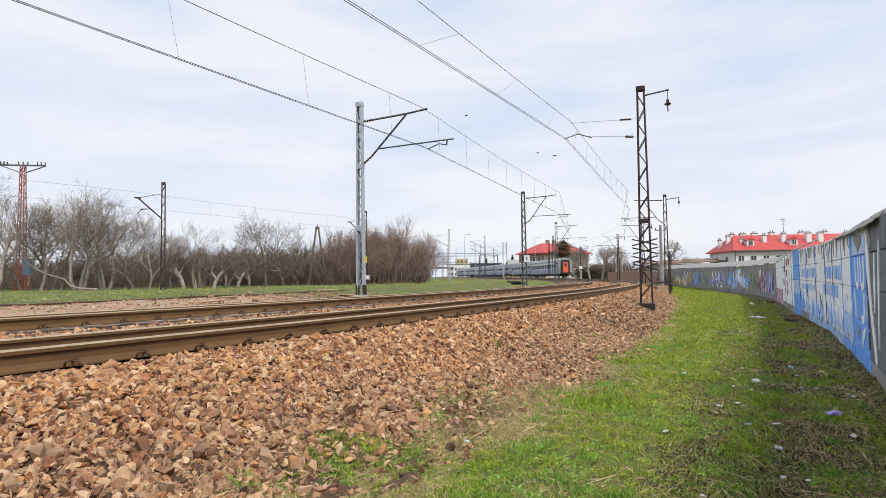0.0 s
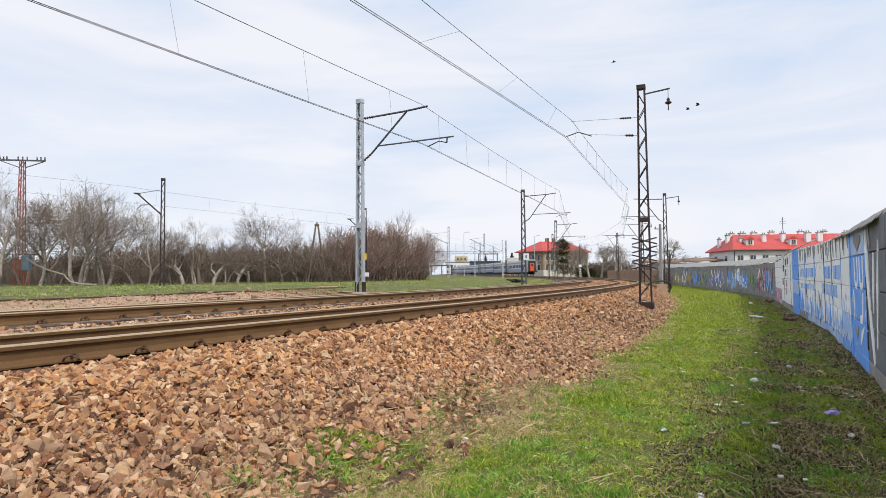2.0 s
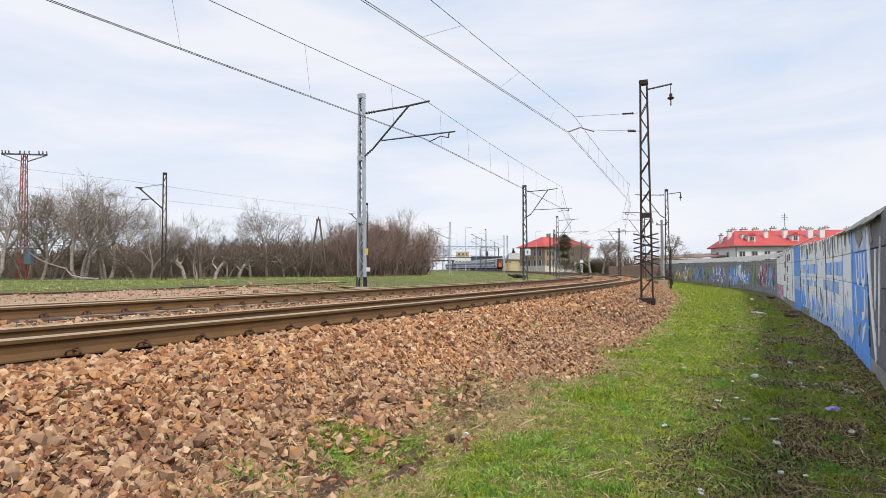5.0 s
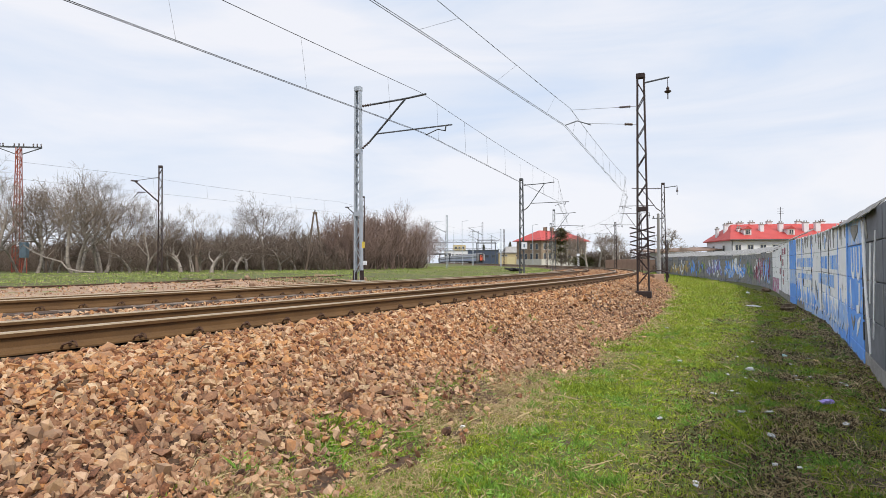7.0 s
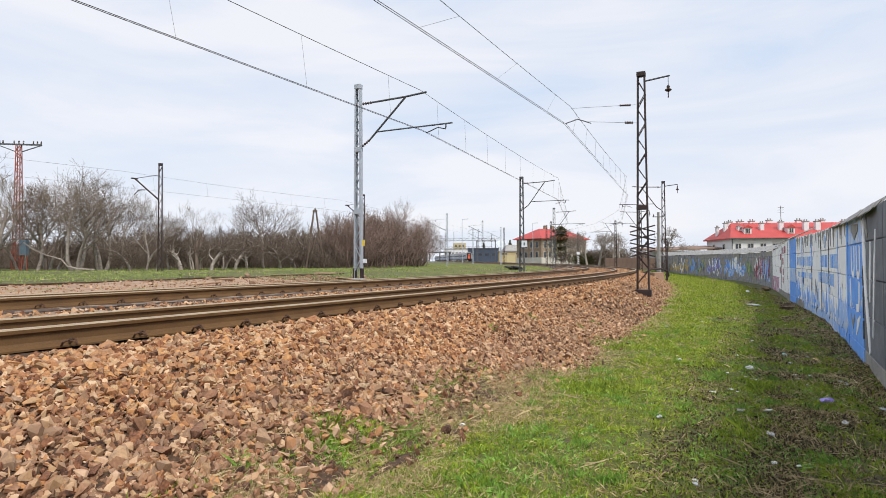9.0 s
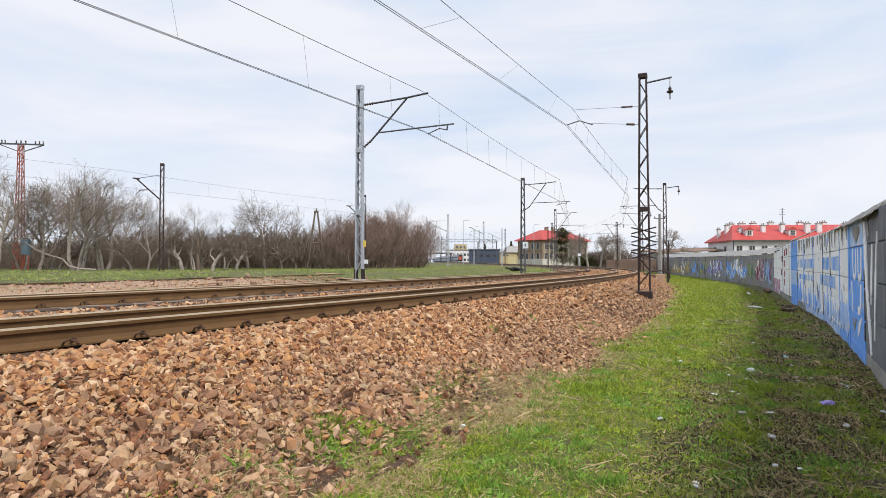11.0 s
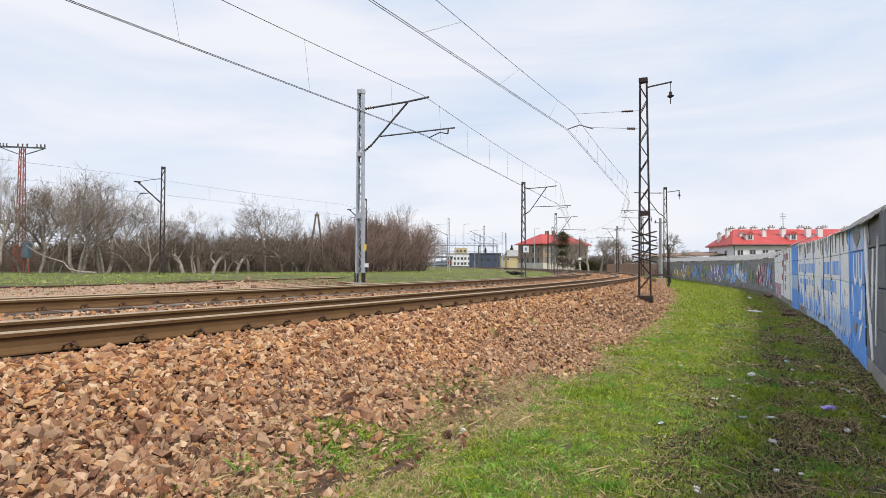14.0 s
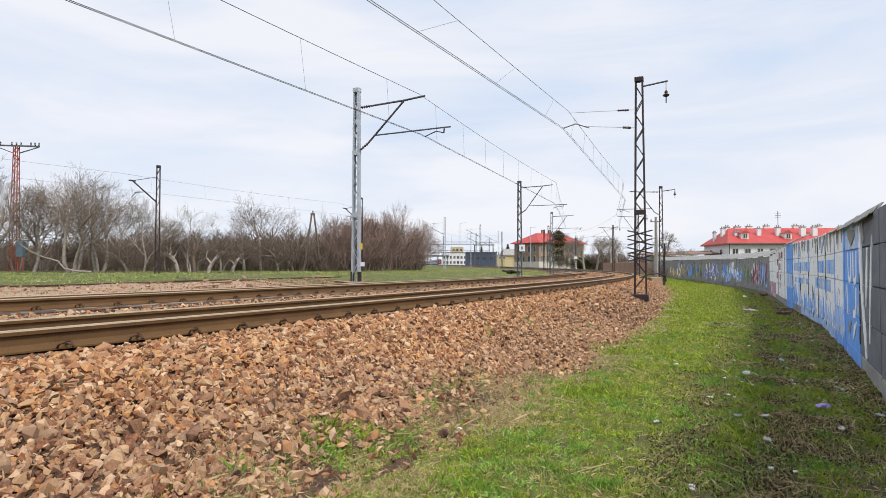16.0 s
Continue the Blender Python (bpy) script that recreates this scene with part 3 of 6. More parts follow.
def make_track(first, drop, phase, label):
    track = tagged(empty("railway_track"), label, "railway track", "parallel tracks")
    cant = 0.04
    part("rail", rail_mesh(first, drop), None, track, "rust-brown rail with a worn bright head")
    part("rail", rail_mesh(first + GAUGE, drop + cant), None, track, "rust-brown rail with a worn bright head")
    slab = part("sleeper", sleeper_mesh(), M_SLEEPER, track)
    clip = part("rail_clip", clip_mesh(), M_CLIP, track, "rusted spring clip")
    for i in range(-22, 145):
        s = phase + 0.6 * i
        p = along(s, first + GAUGE / 2)
        z = float(rail_z(np.array(s))) - drop - 0.180 - cant / 2
        m = pose(p.x, p.y, z, 0, 0, -math.degrees(heading(s))) @ pose(0, 0, 0, 0, math.degrees(cant / GAUGE), 0)
        if i > -22:
            o = new("sleeper", slab.data)
            o.parent = track
        else:
            o = slab
        o.matrix_basis = m
        if i < -6:
            continue
        for off, flip in ((0.0, 0), (0.0, 180), (GAUGE, 0)) if i < 110 else ((0.0, 0),):
            side = 0.082 if flip == 0 else -0.082
            q = along(s, first + off - side)
            zc = float(rail_z(np.array(s))) - drop - (cant if off else 0) - 0.160
            c = new("rail_clip", clip.data)
            c.parent = track
            c["label"] = "rusted spring clip"
            c.matrix_basis = pose(q.x, q.y, zc, 0, 0, -math.degrees(heading(s)) + flip)
    clip.matrix_basis = pose(*along(phase - 0.6 * 7, first - 0.082), float(rail_z(np.array(phase - 4.2))) - drop - 0.160, 0, 0, -math.degrees(heading(phase)))


make_track(0.0, 0.0, 2.613, "curving railway track with rusty rails on crushed stone")
make_track(GAUGE + GAP, -0.04, 4.424, "second curving railway track with rusty rails on crushed stone")

# ---- the painted concrete wall ----


def paint(name, coat, worn, under=(0.30, 0.29, 0.27), second=None, amount=0.56, scale=1.6):
    """Wall paint: two tones, flaked patches with the slab showing, and grey rain streaks; each slab has its own pattern."""
    m = bpy.data.materials.new(name)
    m.use_nodes = True
    n, l = m.node_tree.nodes, m.node_tree.links
    bsdf = n["Principled BSDF"]
    at = n.new("ShaderNodeTexCoord").outputs["Object"]
    luck = n.new("ShaderNodeObjectInfo").outputs["Random"]
    far = n.new("ShaderNodeVectorMath")
    far.operation = "SCALE"
    far.inputs[0].default_value = (37.0, 11.0, 53.0)
    l.new(luck, far.inputs["Scale"])
    moved = n.new("ShaderNodeVectorMath")
    l.new(at, moved.inputs[0])
    l.new(far.outputs[0], moved.inputs[1])

    def spots(size, lo, hi, squash=(1, 1, 1), rough=0.62):
        way = n.new("ShaderNodeMapping")
        way.inputs["Scale"].default_value = squash
        l.new(moved.outputs[0], way.inputs["Vector"])
        tex = n.new("ShaderNodeTexNoise")
        tex.inputs["Scale"].default_value, tex.inputs["Detail"].default_value, tex.inputs["Roughness"].default_value = size, 6.0, rough
        l.new(way.outputs[0], tex.inputs["Vector"])
        edge = n.new("ShaderNodeMapRange")
        edge.inputs["From Min"].default_value, edge.inputs["From Max"].default_value = lo, hi
        l.new(tex.outputs["Fac"], edge.inputs["Value"])
        return edge.outputs[0]

    def over(a, b, fac):
        mix = n.new("ShaderNodeMix")
        mix.data_type = "RGBA"
        l.new(fac, mix.inputs["Factor"])
        for socket, c in ((mix.inputs["A"], a), (mix.inputs["B"], b)):
            if isinstance(c, tuple):
                socket.default_value = (*c, 1)
            else:
                l.new(c, socket)
        return mix.outputs["Result"]

    flakes = spots(scale * 2.0, amount, amount + 0.03)
    c = over(worn, coat, spots(3.0, 0.35, 0.62))
    c = over(c, under if second is None else second, flakes)
    c = over(c, (0.21, 0.20, 0.19), spots(7.0, 0.64, 0.74, (1.0, 1.0, 0.22)))
    c = over(c, (0.16, 0.15, 0.14), spots(20.0, 0.68, 0.72))
    l.new(c, bsdf.inputs["Base Color"])
    bsdf.inputs["Roughness"].default_value = 0.75
    relief = n.new("ShaderNodeBump")
    relief.inputs["Strength"].default_value, relief.inputs["Distance"].default_value = 0.5, 0.003
    relief.invert = True
    l.new(flakes, relief.inputs["Height"])
    l.new(relief.outputs[0], bsdf.inputs["Normal"])
    return m


M_WHITE = paint("flaking_white_paint", (0.93, 0.93, 0.94), (0.84, 0.85, 0.88), (0.42, 0.41, 0.40), amount=0.63)
M_BLUE = paint("flaking_blue_paint", (0.17, 0.42, 0.95), (0.12, 0.33, 0.86), (0.52, 0.56, 0.64), amount=0.62)
M_SKY = paint("pale_blue_paint", (0.42, 0.60, 0.90), (0.30, 0.48, 0.85), (0.66, 0.69, 0.75), amount=0.54, scale=2.2)
M_SLATE = paint("dark_grey_paint", (0.17, 0.18, 0.205), (0.11, 0.118, 0.138), (0.30, 0.31, 0.33), amount=0.66)
M_PINK = paint("pink_paint", (0.55, 0.24, 0.38), (0.38, 0.12, 0.22), (0.62, 0.62, 0.65), amount=0.52)
M_PURPLE = paint("purple_graffiti_paint", (0.30, 0.24, 0.62), (0.18, 0.15, 0.40), (0.25, 0.25, 0.27), amount=0.53)
M_OCHRE = paint("ochre_graffiti_paint", (0.68, 0.50, 0.14), (0.46, 0.30, 0.10), (0.25, 0.24, 0.22), amount=0.52)
M_GREY = paint("faded_grey_paint", (0.33, 0.33, 0.35), (0.20, 0.20, 0.22), (0.14, 0.14, 0.15), amount=0.55)
M_RED = paint("dark_red_paint", (0.30, 0.04, 0.08), (0.22, 0.03, 0.06), (0.5, 0.5, 0.52), amount=0.68)
M_LIME = paint("lime_green_paint", (0.42, 0.50, 0.10), (0.28, 0.36, 0.08), (0.25, 0.24, 0.22), amount=0.56)
M_TEAL = paint("teal_paint", (0.10, 0.33, 0.36), (0.06, 0.22, 0.26), (0.25, 0.24, 0.22), amount=0.56)
M_GREEN = paint("dull_green_paint", (0.10, 0.26, 0.12), (0.07, 0.18, 0.08), (0.25, 0.24, 0.22), amount=0.56)
M_JOINT = material("dark_joint_mortar", (0.05, 0.048, 0.045), (0.12, 0.115, 0.11), 0.95, grain=5, fine=60)
M_SHEET = material("weathered_roof_sheet", (0.20, 0.19, 0.18), (0.42, 0.41, 0.39), 0.8, grain=2, fine=30, bump=0.2, depth=0.004, stains=((0.16, 0.14, 0.12), 1.5, 0.60))

WALL_ROWS = [-0.15, 0.22, 0.73, 1.25, 1.77, 2.2]
BAY, FIRST = 1.95, 10.3 - 12 * 1.95


def wall_off(s):
    """How far the wall stands from the near rail."""
    return float(np.interp(s, [-14, 8, 12, 18, 25, 28, 33, 38, 42, 48, 52, 59, 67, 78], [-6.0, -6.1, -6.22, -6.48, -6.55, -6.65, -7.02, -7.4, -7.6, -7.65, -7.3, -6.5, -5.4, -3.9]))


def wall_point(s, out=0.0):
    return along(s, wall_off(s) + out)


def wall_frame(s, z=0.0, out=0.0):
    """A pose on the wall's face: x along the wall, y away from the tracks, z up."""
    p = wall_point(s)
    d = (wall_point(s + 0.5) - wall_point(s - 0.5)).normalized()
    n = Vector((-d.y, d.x))
    p = p + n * out
    return pose(p.x, p.y, z, 0, 0, math.degrees(math.atan2(d.y, d.x)))


def wall_top(s):
    return float(np.interp(s, [-14, 9, 12, 16, 24, 30, 34, 50, 78], [2.22, 2.20, 2.22, 2.28, 2.34, 2.24, 2.08, 2.08, 2.16]))


def make_wall():
    wall = tagged(empty("wall_graffiti"), "long concrete slab wall covered in blue and white graffiti", "wall", kind="structure")
    bm = bmesh.new()
    rows = []
    for i in range(-14, 76):
        s = float(i)
        a, b = wall_point(s, -0.06), wall_point(s, -0.17)
        zt, z0 = wall_top(s) - 0.02, gz(a.x, a.y) - 0.2
        rows.append([bm.verts.new(v) for v in ((a.x, a.y, z0), (a.x, a.y, zt), (b.x, b.y, zt), (b.x, b.y, z0))])
    for r0, r1 in zip(rows, rows[1:]):
        for i in range(3):
            bm.faces.new((r0[i], r0[i + 1], r1[i + 1], r1[i]))
    for end in (rows[0], rows[-1][::-1]):
        bm.faces.new(end)
    bmesh.ops.recalc_face_normals(bm, faces=bm.faces)
    part("core", bm, M_JOINT, wall)
    rng = random.Random(5)
    W, B, S, C = M_WHITE, M_BLUE, M_SKY, M_CONC
    s = FIRST
    while s < 73:
        near = s + BAY / 2
        if near < 10.3:
            coats = [C, M_SLATE, M_SLATE, M_SLATE, M_SLATE]
        elif near < 12.2:
            coats = [B, B, B, B, S]
        elif near < 14.2:
            coats = [B, S, W, W, W]
        elif near < 23.9:
            coats = [S if rng.random() < 0.7 else C, W, W, W, W if rng.random() < 0.6 else C]
        elif near < 25.9:
            coats = [B, B, S, B, B]
        elif near < 31.5:
            coats = [C, W, W, W, W]
        elif near < 36.5:
            coats = [M_PINK, M_PINK, W, W, M_PINK if rng.random() < 0.5 else W]
        else:
            pool = [M_GREY, M_GREY, C, C]
            main = rng.choice(pool)
            coats = [M_GREY if rng.random() < 0.5 else C, main, main, main, rng.choice(pool)]
        p = wall_point(near)
        lift = gz(p.x, p.y)
        for r in range(5):
            z0, z1 = WALL_ROWS[r], WALL_ROWS[r + 1]
            if r == 4:
                z1 = wall_top(near)
            if r == 0:
                z0 += min(lift, 0.0)
            o = part("slab", box((BAY - rng.uniform(0.028, 0.045), 0.07, z1 - z0 - rng.uniform(0.008, 0.018)), bevel=0.008), coats[r], wall)
            o.matrix_basis = wall_frame(near, (z0 + z1) / 2, -0.035 + rng.uniform(-0.003, 0.002)) @ pose(0, 0, 0, rng.uniform(-0.12, 0.12), rng.uniform(-0.25, 0.25), rng.uniform(-0.1, 0.1))
        s += BAY
    return wall


WALL = make_wall()


def stroke_mesh(points, width, s0):
    """A painted stroke as a thin raised band; points: along the wall from s0, and height."""
    bm = bmesh.new()
    lines = []
    for i, (x, z) in enumerate(points):
        a, b = points[max(i - 1, 0)], points[min(i + 1, len(points) - 1)]
        d = Vector((b[0] - a[0], b[1] - a[1])).normalized()
        n = Vector((-d.y, d.x)) * (width[i] if isinstance(width, (list, tuple)) else width) / 2
        lines.append([bm.verts.new((x + k * n.x, y, z + k * n.y)) for y in (0.0065, -0.012) for k in (-1, 1)])
    for p, q in zip(lines, lines[1:]):
        for f in ((p[0], p[1], q[1], q[0]), (p[2], q[2], q[3], p[3]), (p[0], q[0], q[2], p[2]), (p[1], p[3], q[3], q[1])):
            bm.faces.new(f)
    bm.faces.new((lines[0][0], lines[0][2], lines[0][3], lines[0][1]))
    bm.faces.new((lines[-1][0], lines[-1][1], lines[-1][3], lines[-1][2]))
    bmesh.ops.recalc_face_normals(bm, faces=bm.faces)
    return bm


def stroke(s, points, width, mat, name="painted_stroke"):
    """points: metres along the wall from s, and height."""
    o = part(name, stroke_mesh(points, width, s), mat, WALL)
    o.matrix_basis = wall_frame(s, 0.0, 0.0035 * math.sin(37.7 * s + 9.1 * points[0][1]))
    return o


def make_graffiti():
    rng = random.Random(12)
    W, B, S = M_WHITE, M_BLUE, M_SKY
    # white slashes on the dark bays
    stroke(10.2, [(0.02, 2.10), (-0.10, 1.62), (-0.20, 1.15), (-0.40, 0.70), (-0.58, 0.25)], [0.10, 0.30, 0.22, 0.22, 0.12], W)
    stroke(9.45, [(-0.05, 1.75), (0.04, 1.35), (0.12, 0.95)], [0.10, 0.17, 0.06], W)
    stroke(9.75, [(0.06, 0.80), (0.0, 0.55), (-0.06, 0.30)], [0.10, 0.22, 0.10], W)
    stroke(8.9, [(0.05, 1.9), (0.22, 1.3), (0.42, 0.5)], [0.04, 0.14, 0.06], W)
    stroke(10.2, [(-0.30, 2.05), (-0.50, 1.85)], [0.22, 0.08], M_CONC)
    # rounded white letters on the blue bay
    def arc(cx, cz, rx, rz, a0, a1, n=9):
        return [(cx + rx * math.cos(radians(a0 + (a1 - a0) * i / n)), cz + rz * math.sin(radians(a0 + (a1 - a0) * i / n))) for i in range(n + 1)]
    stroke(10.4, [(0.25, 1.74)] + arc(0.45, 1.42, 0.20, 0.15, 180, 360) + [(0.65, 1.74)], 0.11, W)
    stroke(10.4, [(0.95, 1.74)] + arc(1.15, 1.45, 0.20, 0.18, 180, 360) + [(1.35, 1.74)], 0.11, W)
    stroke(10.4, [(0.30, 1.18), (0.34, 0.9), (0.42, 0.78), (0.7, 0.76)], 0.13, W)
    stroke(10.4, arc(1.15, 0.98, 0.17, 0.20, 0, 360, 14), 0.10, W)
    stroke(10.4, [(1.55, 1.2), (1.45, 0.9), (1.50, 0.72)], 0.12, W)
    stroke(10.4, [(0.25, 0.66), (0.55, 0.52), (0.75, 0.35)], [0.05, 0.16, 0.05], W)
    stroke(10.4, [(0.95, 0.62), (1.2, 0.45), (1.45, 0.60)], [0.06, 0.12, 0.08], M_CONC)
    stroke(10.4, [(0.4, 2.02), (0.85, 1.96), (1.3, 2.05)], [0.10, 0.26, 0.10], M_CONC)
    # grey weathered patches along the crest and bare chips at the joints
    for k in range(26):
        s = 12.4 + 13.0 * (k + rng.random()) / 26
        top = wall_top(s) - 0.03
        stroke(s, [(0.0, top), (rng.uniform(-0.06, 0.06), top - rng.uniform(0.10, 0.22)), (rng.uniform(-0.1, 0.1), top - rng.uniform(0.26, 0.46))], [rng.uniform(0.2, 0.45), rng.uniform(0.1, 0.25), 0.02], M_CONC, "weathered_patch")
    for k in range(40):
        s, z = FIRST + BAY * (rng.randint(12, 19) + rng.choice((-0.01, 0.01))), rng.uniform(0.3, 2.05)
        stroke(s, [(0.0, z - rng.uniform(0.05, 0.16)), (rng.uniform(-0.03, 0.03), z), (0.0, z + rng.uniform(0.05, 0.16))], [0.02, rng.uniform(0.05, 0.12), 0.02], M_JOINT, "chipped_edge")
    # blue spikes along the foot of the white bays
    x = 12.5
    while x < 23.6:
        h, w = rng.uniform(0.35, 0.75), rng.uniform(0.35, 0.7)
        base = 0.26
        stroke(x, [(0.0, base), (w * 0.25, base + h * 0.55), (w * 0.4, base + h)], [w, w * 0.45, 0.02], S if rng.random() < 0.6 else B, "painted_spike")
        x += w * rng.uniform(0.7, 1.6)
    stroke(18.9, [(0.0, 0.25), (0.25, 0.65), (0.4, 1.0)], [0.75, 0.4, 0.02], M_SLATE, "painted_spike")
    stroke(17.0, [(0.0, 2.16), (0.05, 2.0), (0.1, 1.84)], [0.6, 0.4, 0.05], S, "painted_spike")
    # two lines of lettering too worn to read
    for s0, s1, z, h, wd in ((14.4, 18.4, 1.50, 0.30, 0.16), (14.6, 18.6, 1.08, 0.27, 0.15), (19.9, 23.6, 1.50, 0.28, 0.17), (20.3, 23.4, 1.06, 0.17, 0.10)):
        x = s0
        while x < s1:
            w = wd * rng.uniform(0.6, 1.3)
            if rng.random() < 0.88:
                stroke(x, [(0.0, z - h / 2), (0.0, z + h / 2)], w, S if rng.random() < 0.75 else B, "worn_letter")
            x += w + rng.uniform(0.06, 0.13)
    for s, z in ((28.6, 1.95), (28.7, 1.50), (28.6, 1.05), (28.8, 0.70), (27.6, 1.98), (30.2, 1.7), (30.6, 1.1)):
        stroke(s, [(0.0, z - 0.14), (0.0, z + 0.14)], rng.uniform(0.35, 0.6), M_RED, "painted_square")
    # dark and blue uprights at joints
    for s, m, w in ((12.3, B, 0.22), (14.1, B, 0.12), (22.3, B, 0.10), (16.15, M_SLATE, 0.07), (18.1, M_SLATE, 0.06), (26.6, M_SLATE, 0.10), (20.05, B, 0.08), (29.8, M_SLATE, 0.08)):
        stroke(s, [(0, 0.15), (0.02, 1.0), (0, wall_top(s) - 0.05)], w, m, "painted_upright")
    # crowded tags on the far stretch, one after another, each with its own colours
    tags = ((37.2, 40.6, (M_TEAL, B, S, M_RED), 30), (41.0, 44.2, (M_RED, M_PINK, W, M_SLATE), 28), (44.6, 47.2, (M_GREEN, M_LIME, M_SLATE), 16), (48.0, 53.4, (B, S, W, B), 46), (54.0, 58.4, (M_PURPLE, M_PURPLE, S, W), 34), (59.0, 63.2, (M_LIME, M_LIME, M_SLATE, B), 30), (63.8, 69.6, (M_OCHRE, M_OCHRE, W, M_OCHRE), 38))
    for lo, hi, colours, count in tags:
        for k in range(count):
            s, z = lo + (hi - lo) * (k + rng.random()) / count, rng.uniform(0.45, 1.05)
            pts = [(0, z)]
            for _ in range(rng.randint(2, 4)):
                pts.append((pts[-1][0] + rng.uniform(-0.30, 0.30), min(max(pts[-1][1] + rng.uniform(0.15, 0.38) * rng.choice((1, 1, 1, -1)), 0.35), 1.75)))
            stroke(s, pts, rng.uniform(0.10, 0.28), rng.choice(colours))


make_graffiti()


def make_sheets(name, s0, s1, step, lift, depth_, label, taper=None):
    """Overlapping roof sheets that lean back from the wall's top."""
    cover = tagged(empty(name), label, "roof sheets", "sheets along the wall top")
    rng = random.Random(31)
    s = s0
    while s < s1 - 0.01:
        k = 1.0 if taper is None else taper(s + step / 2)
        for row in range(3):
            slope = math.degrees(math.atan2(lift * k, depth_))
            run = math.hypot(lift * k, depth_) / 3
            o = part("sheet", box((step - 0.02, run + 0.06, 0.018), bevel=0.003), M_SHEET, cover)
            o.matrix_basis = wall_frame(s + step / 2, wall_top(s + step / 2) + (0.01 if taper is None else -0.09), 0.005 if taper is None else 0.035) @ pose(0, 0, 0, 0, 0, 180) @ pose(0, 0, 0, slope, 0, 0) @ pose(0, run * (row + 0.5), 0.020 * (2 - row) + rng.uniform(0, 0.010), rng.uniform(-2.5, 1.0), rng.uniform(-0.6, 0.6), rng.uniform(-1, 1))
        s += step


make_sheets("roof_sheets", 25.0, 74.0, 1.9, 0.42, 0.75, "long weathered roof sheets leaning over the wall top")
make_sheets("roof_sheets", 8.8, 14.9, 1.22, 0.17, 0.13, "loose bent roof sheets on the wall top", lambda s: float(np.interp(s, [5, 11.5, 14.8], [1.0, 1.0, 0.15])))

# ---- masts, brackets and overhead wires ----
def make_mast(at, height, mat, base=0.36, top=0.24, turn=0.0, deep=0.20, name="catenary_mast", label="", detail=True, plinth=True, bands=()):
    """Two channels tied by lacing bars; x lies across the channels."""
    mast = tagged(empty(name, at, turn), label, "mast", "masts along the line")
    for sx in (-1, 1):
        bm = bmesh.new()
        a, b = Vector((sx * base / 2, 0, 0)), Vector((sx * top / 2, 0, height))
        add_bar(bm, a, b, 0.012 + 0.02 * (not detail), deep, (0, 1, 0))
        for sy in (-1, 1):
            o = Vector((-sx * 0.022, sy * deep / 2, 0))
            add_bar(bm, a + o, b + o, 0.05, 0.010, (0, 1, 0))
        part("channel", bm, mat, mast)
    step = 0.52
    n = int((height - 0.3) / step)
    joined = bmesh.new()
    for sy in (-1, 1):
        for i in range(n):
            z0, z1 = 0.2 + i * step, 0.2 + (i + 1) * step
            w0, w1 = (base + (top - base) * z / height for z in (z0, z1))
            sx = 1 if i % 2 else -1
            a, b = (sx * w0 / 2, sy * (deep / 2 + 0.004), z0), (-sx * w1 / 2, sy * (deep / 2 + 0.004), z1)
            if detail:
                part("lacing_bar", bar(a, b, 0.032, 0.007), mat, mast)
            else:
                add_bar(joined, a, b, 0.030, 0.008)
    if not detail:
        part("lacing", joined, mat, mast)["kind"] = "stuff"
    else:
        joined.free()
    part("cap", box((top + 0.04, deep + 0.04, 0.16), pose(0, 0, height - 0.06), 0.008), mat, mast)
    for z in bands:
        w = base + (top - base) * z / height
        part("tie_plate", box((w + 0.02, deep + 0.03, 0.16), pose(0, 0, z), 0.005), mat, mast)
    if plinth:
        part("plinth", box((base + 0.12, deep + 0.14, 0.24), pose(0, 0, -0.10), 0.02), M_CONC if mat is M_GALV else M_DARK, mast)
    return mast


def insulator(a, b, parent, ribs=4, r=0.055):
    a, b = Vector(a), Vector(b)
    d = (b - a).length
    rings = [(0.02, 0.0)]
    for i in range(ribs):
        z = d * (i + 0.2) / ribs
        rings += [(0.025, z), (r, z + d * 0.28 / ribs), (r * 0.9, z + d * 0.4 / ribs), (0.025, z + d * 0.6 / ribs)]
    rings.append((0.02, d))
    m = Matrix.Translation(a) @ (b - a).to_track_quat("Z", "Y").to_matrix().to_4x4()
    return part("insulator", lathe(rings, 8, m), M_INS, parent, "brown ribbed porcelain insulator")


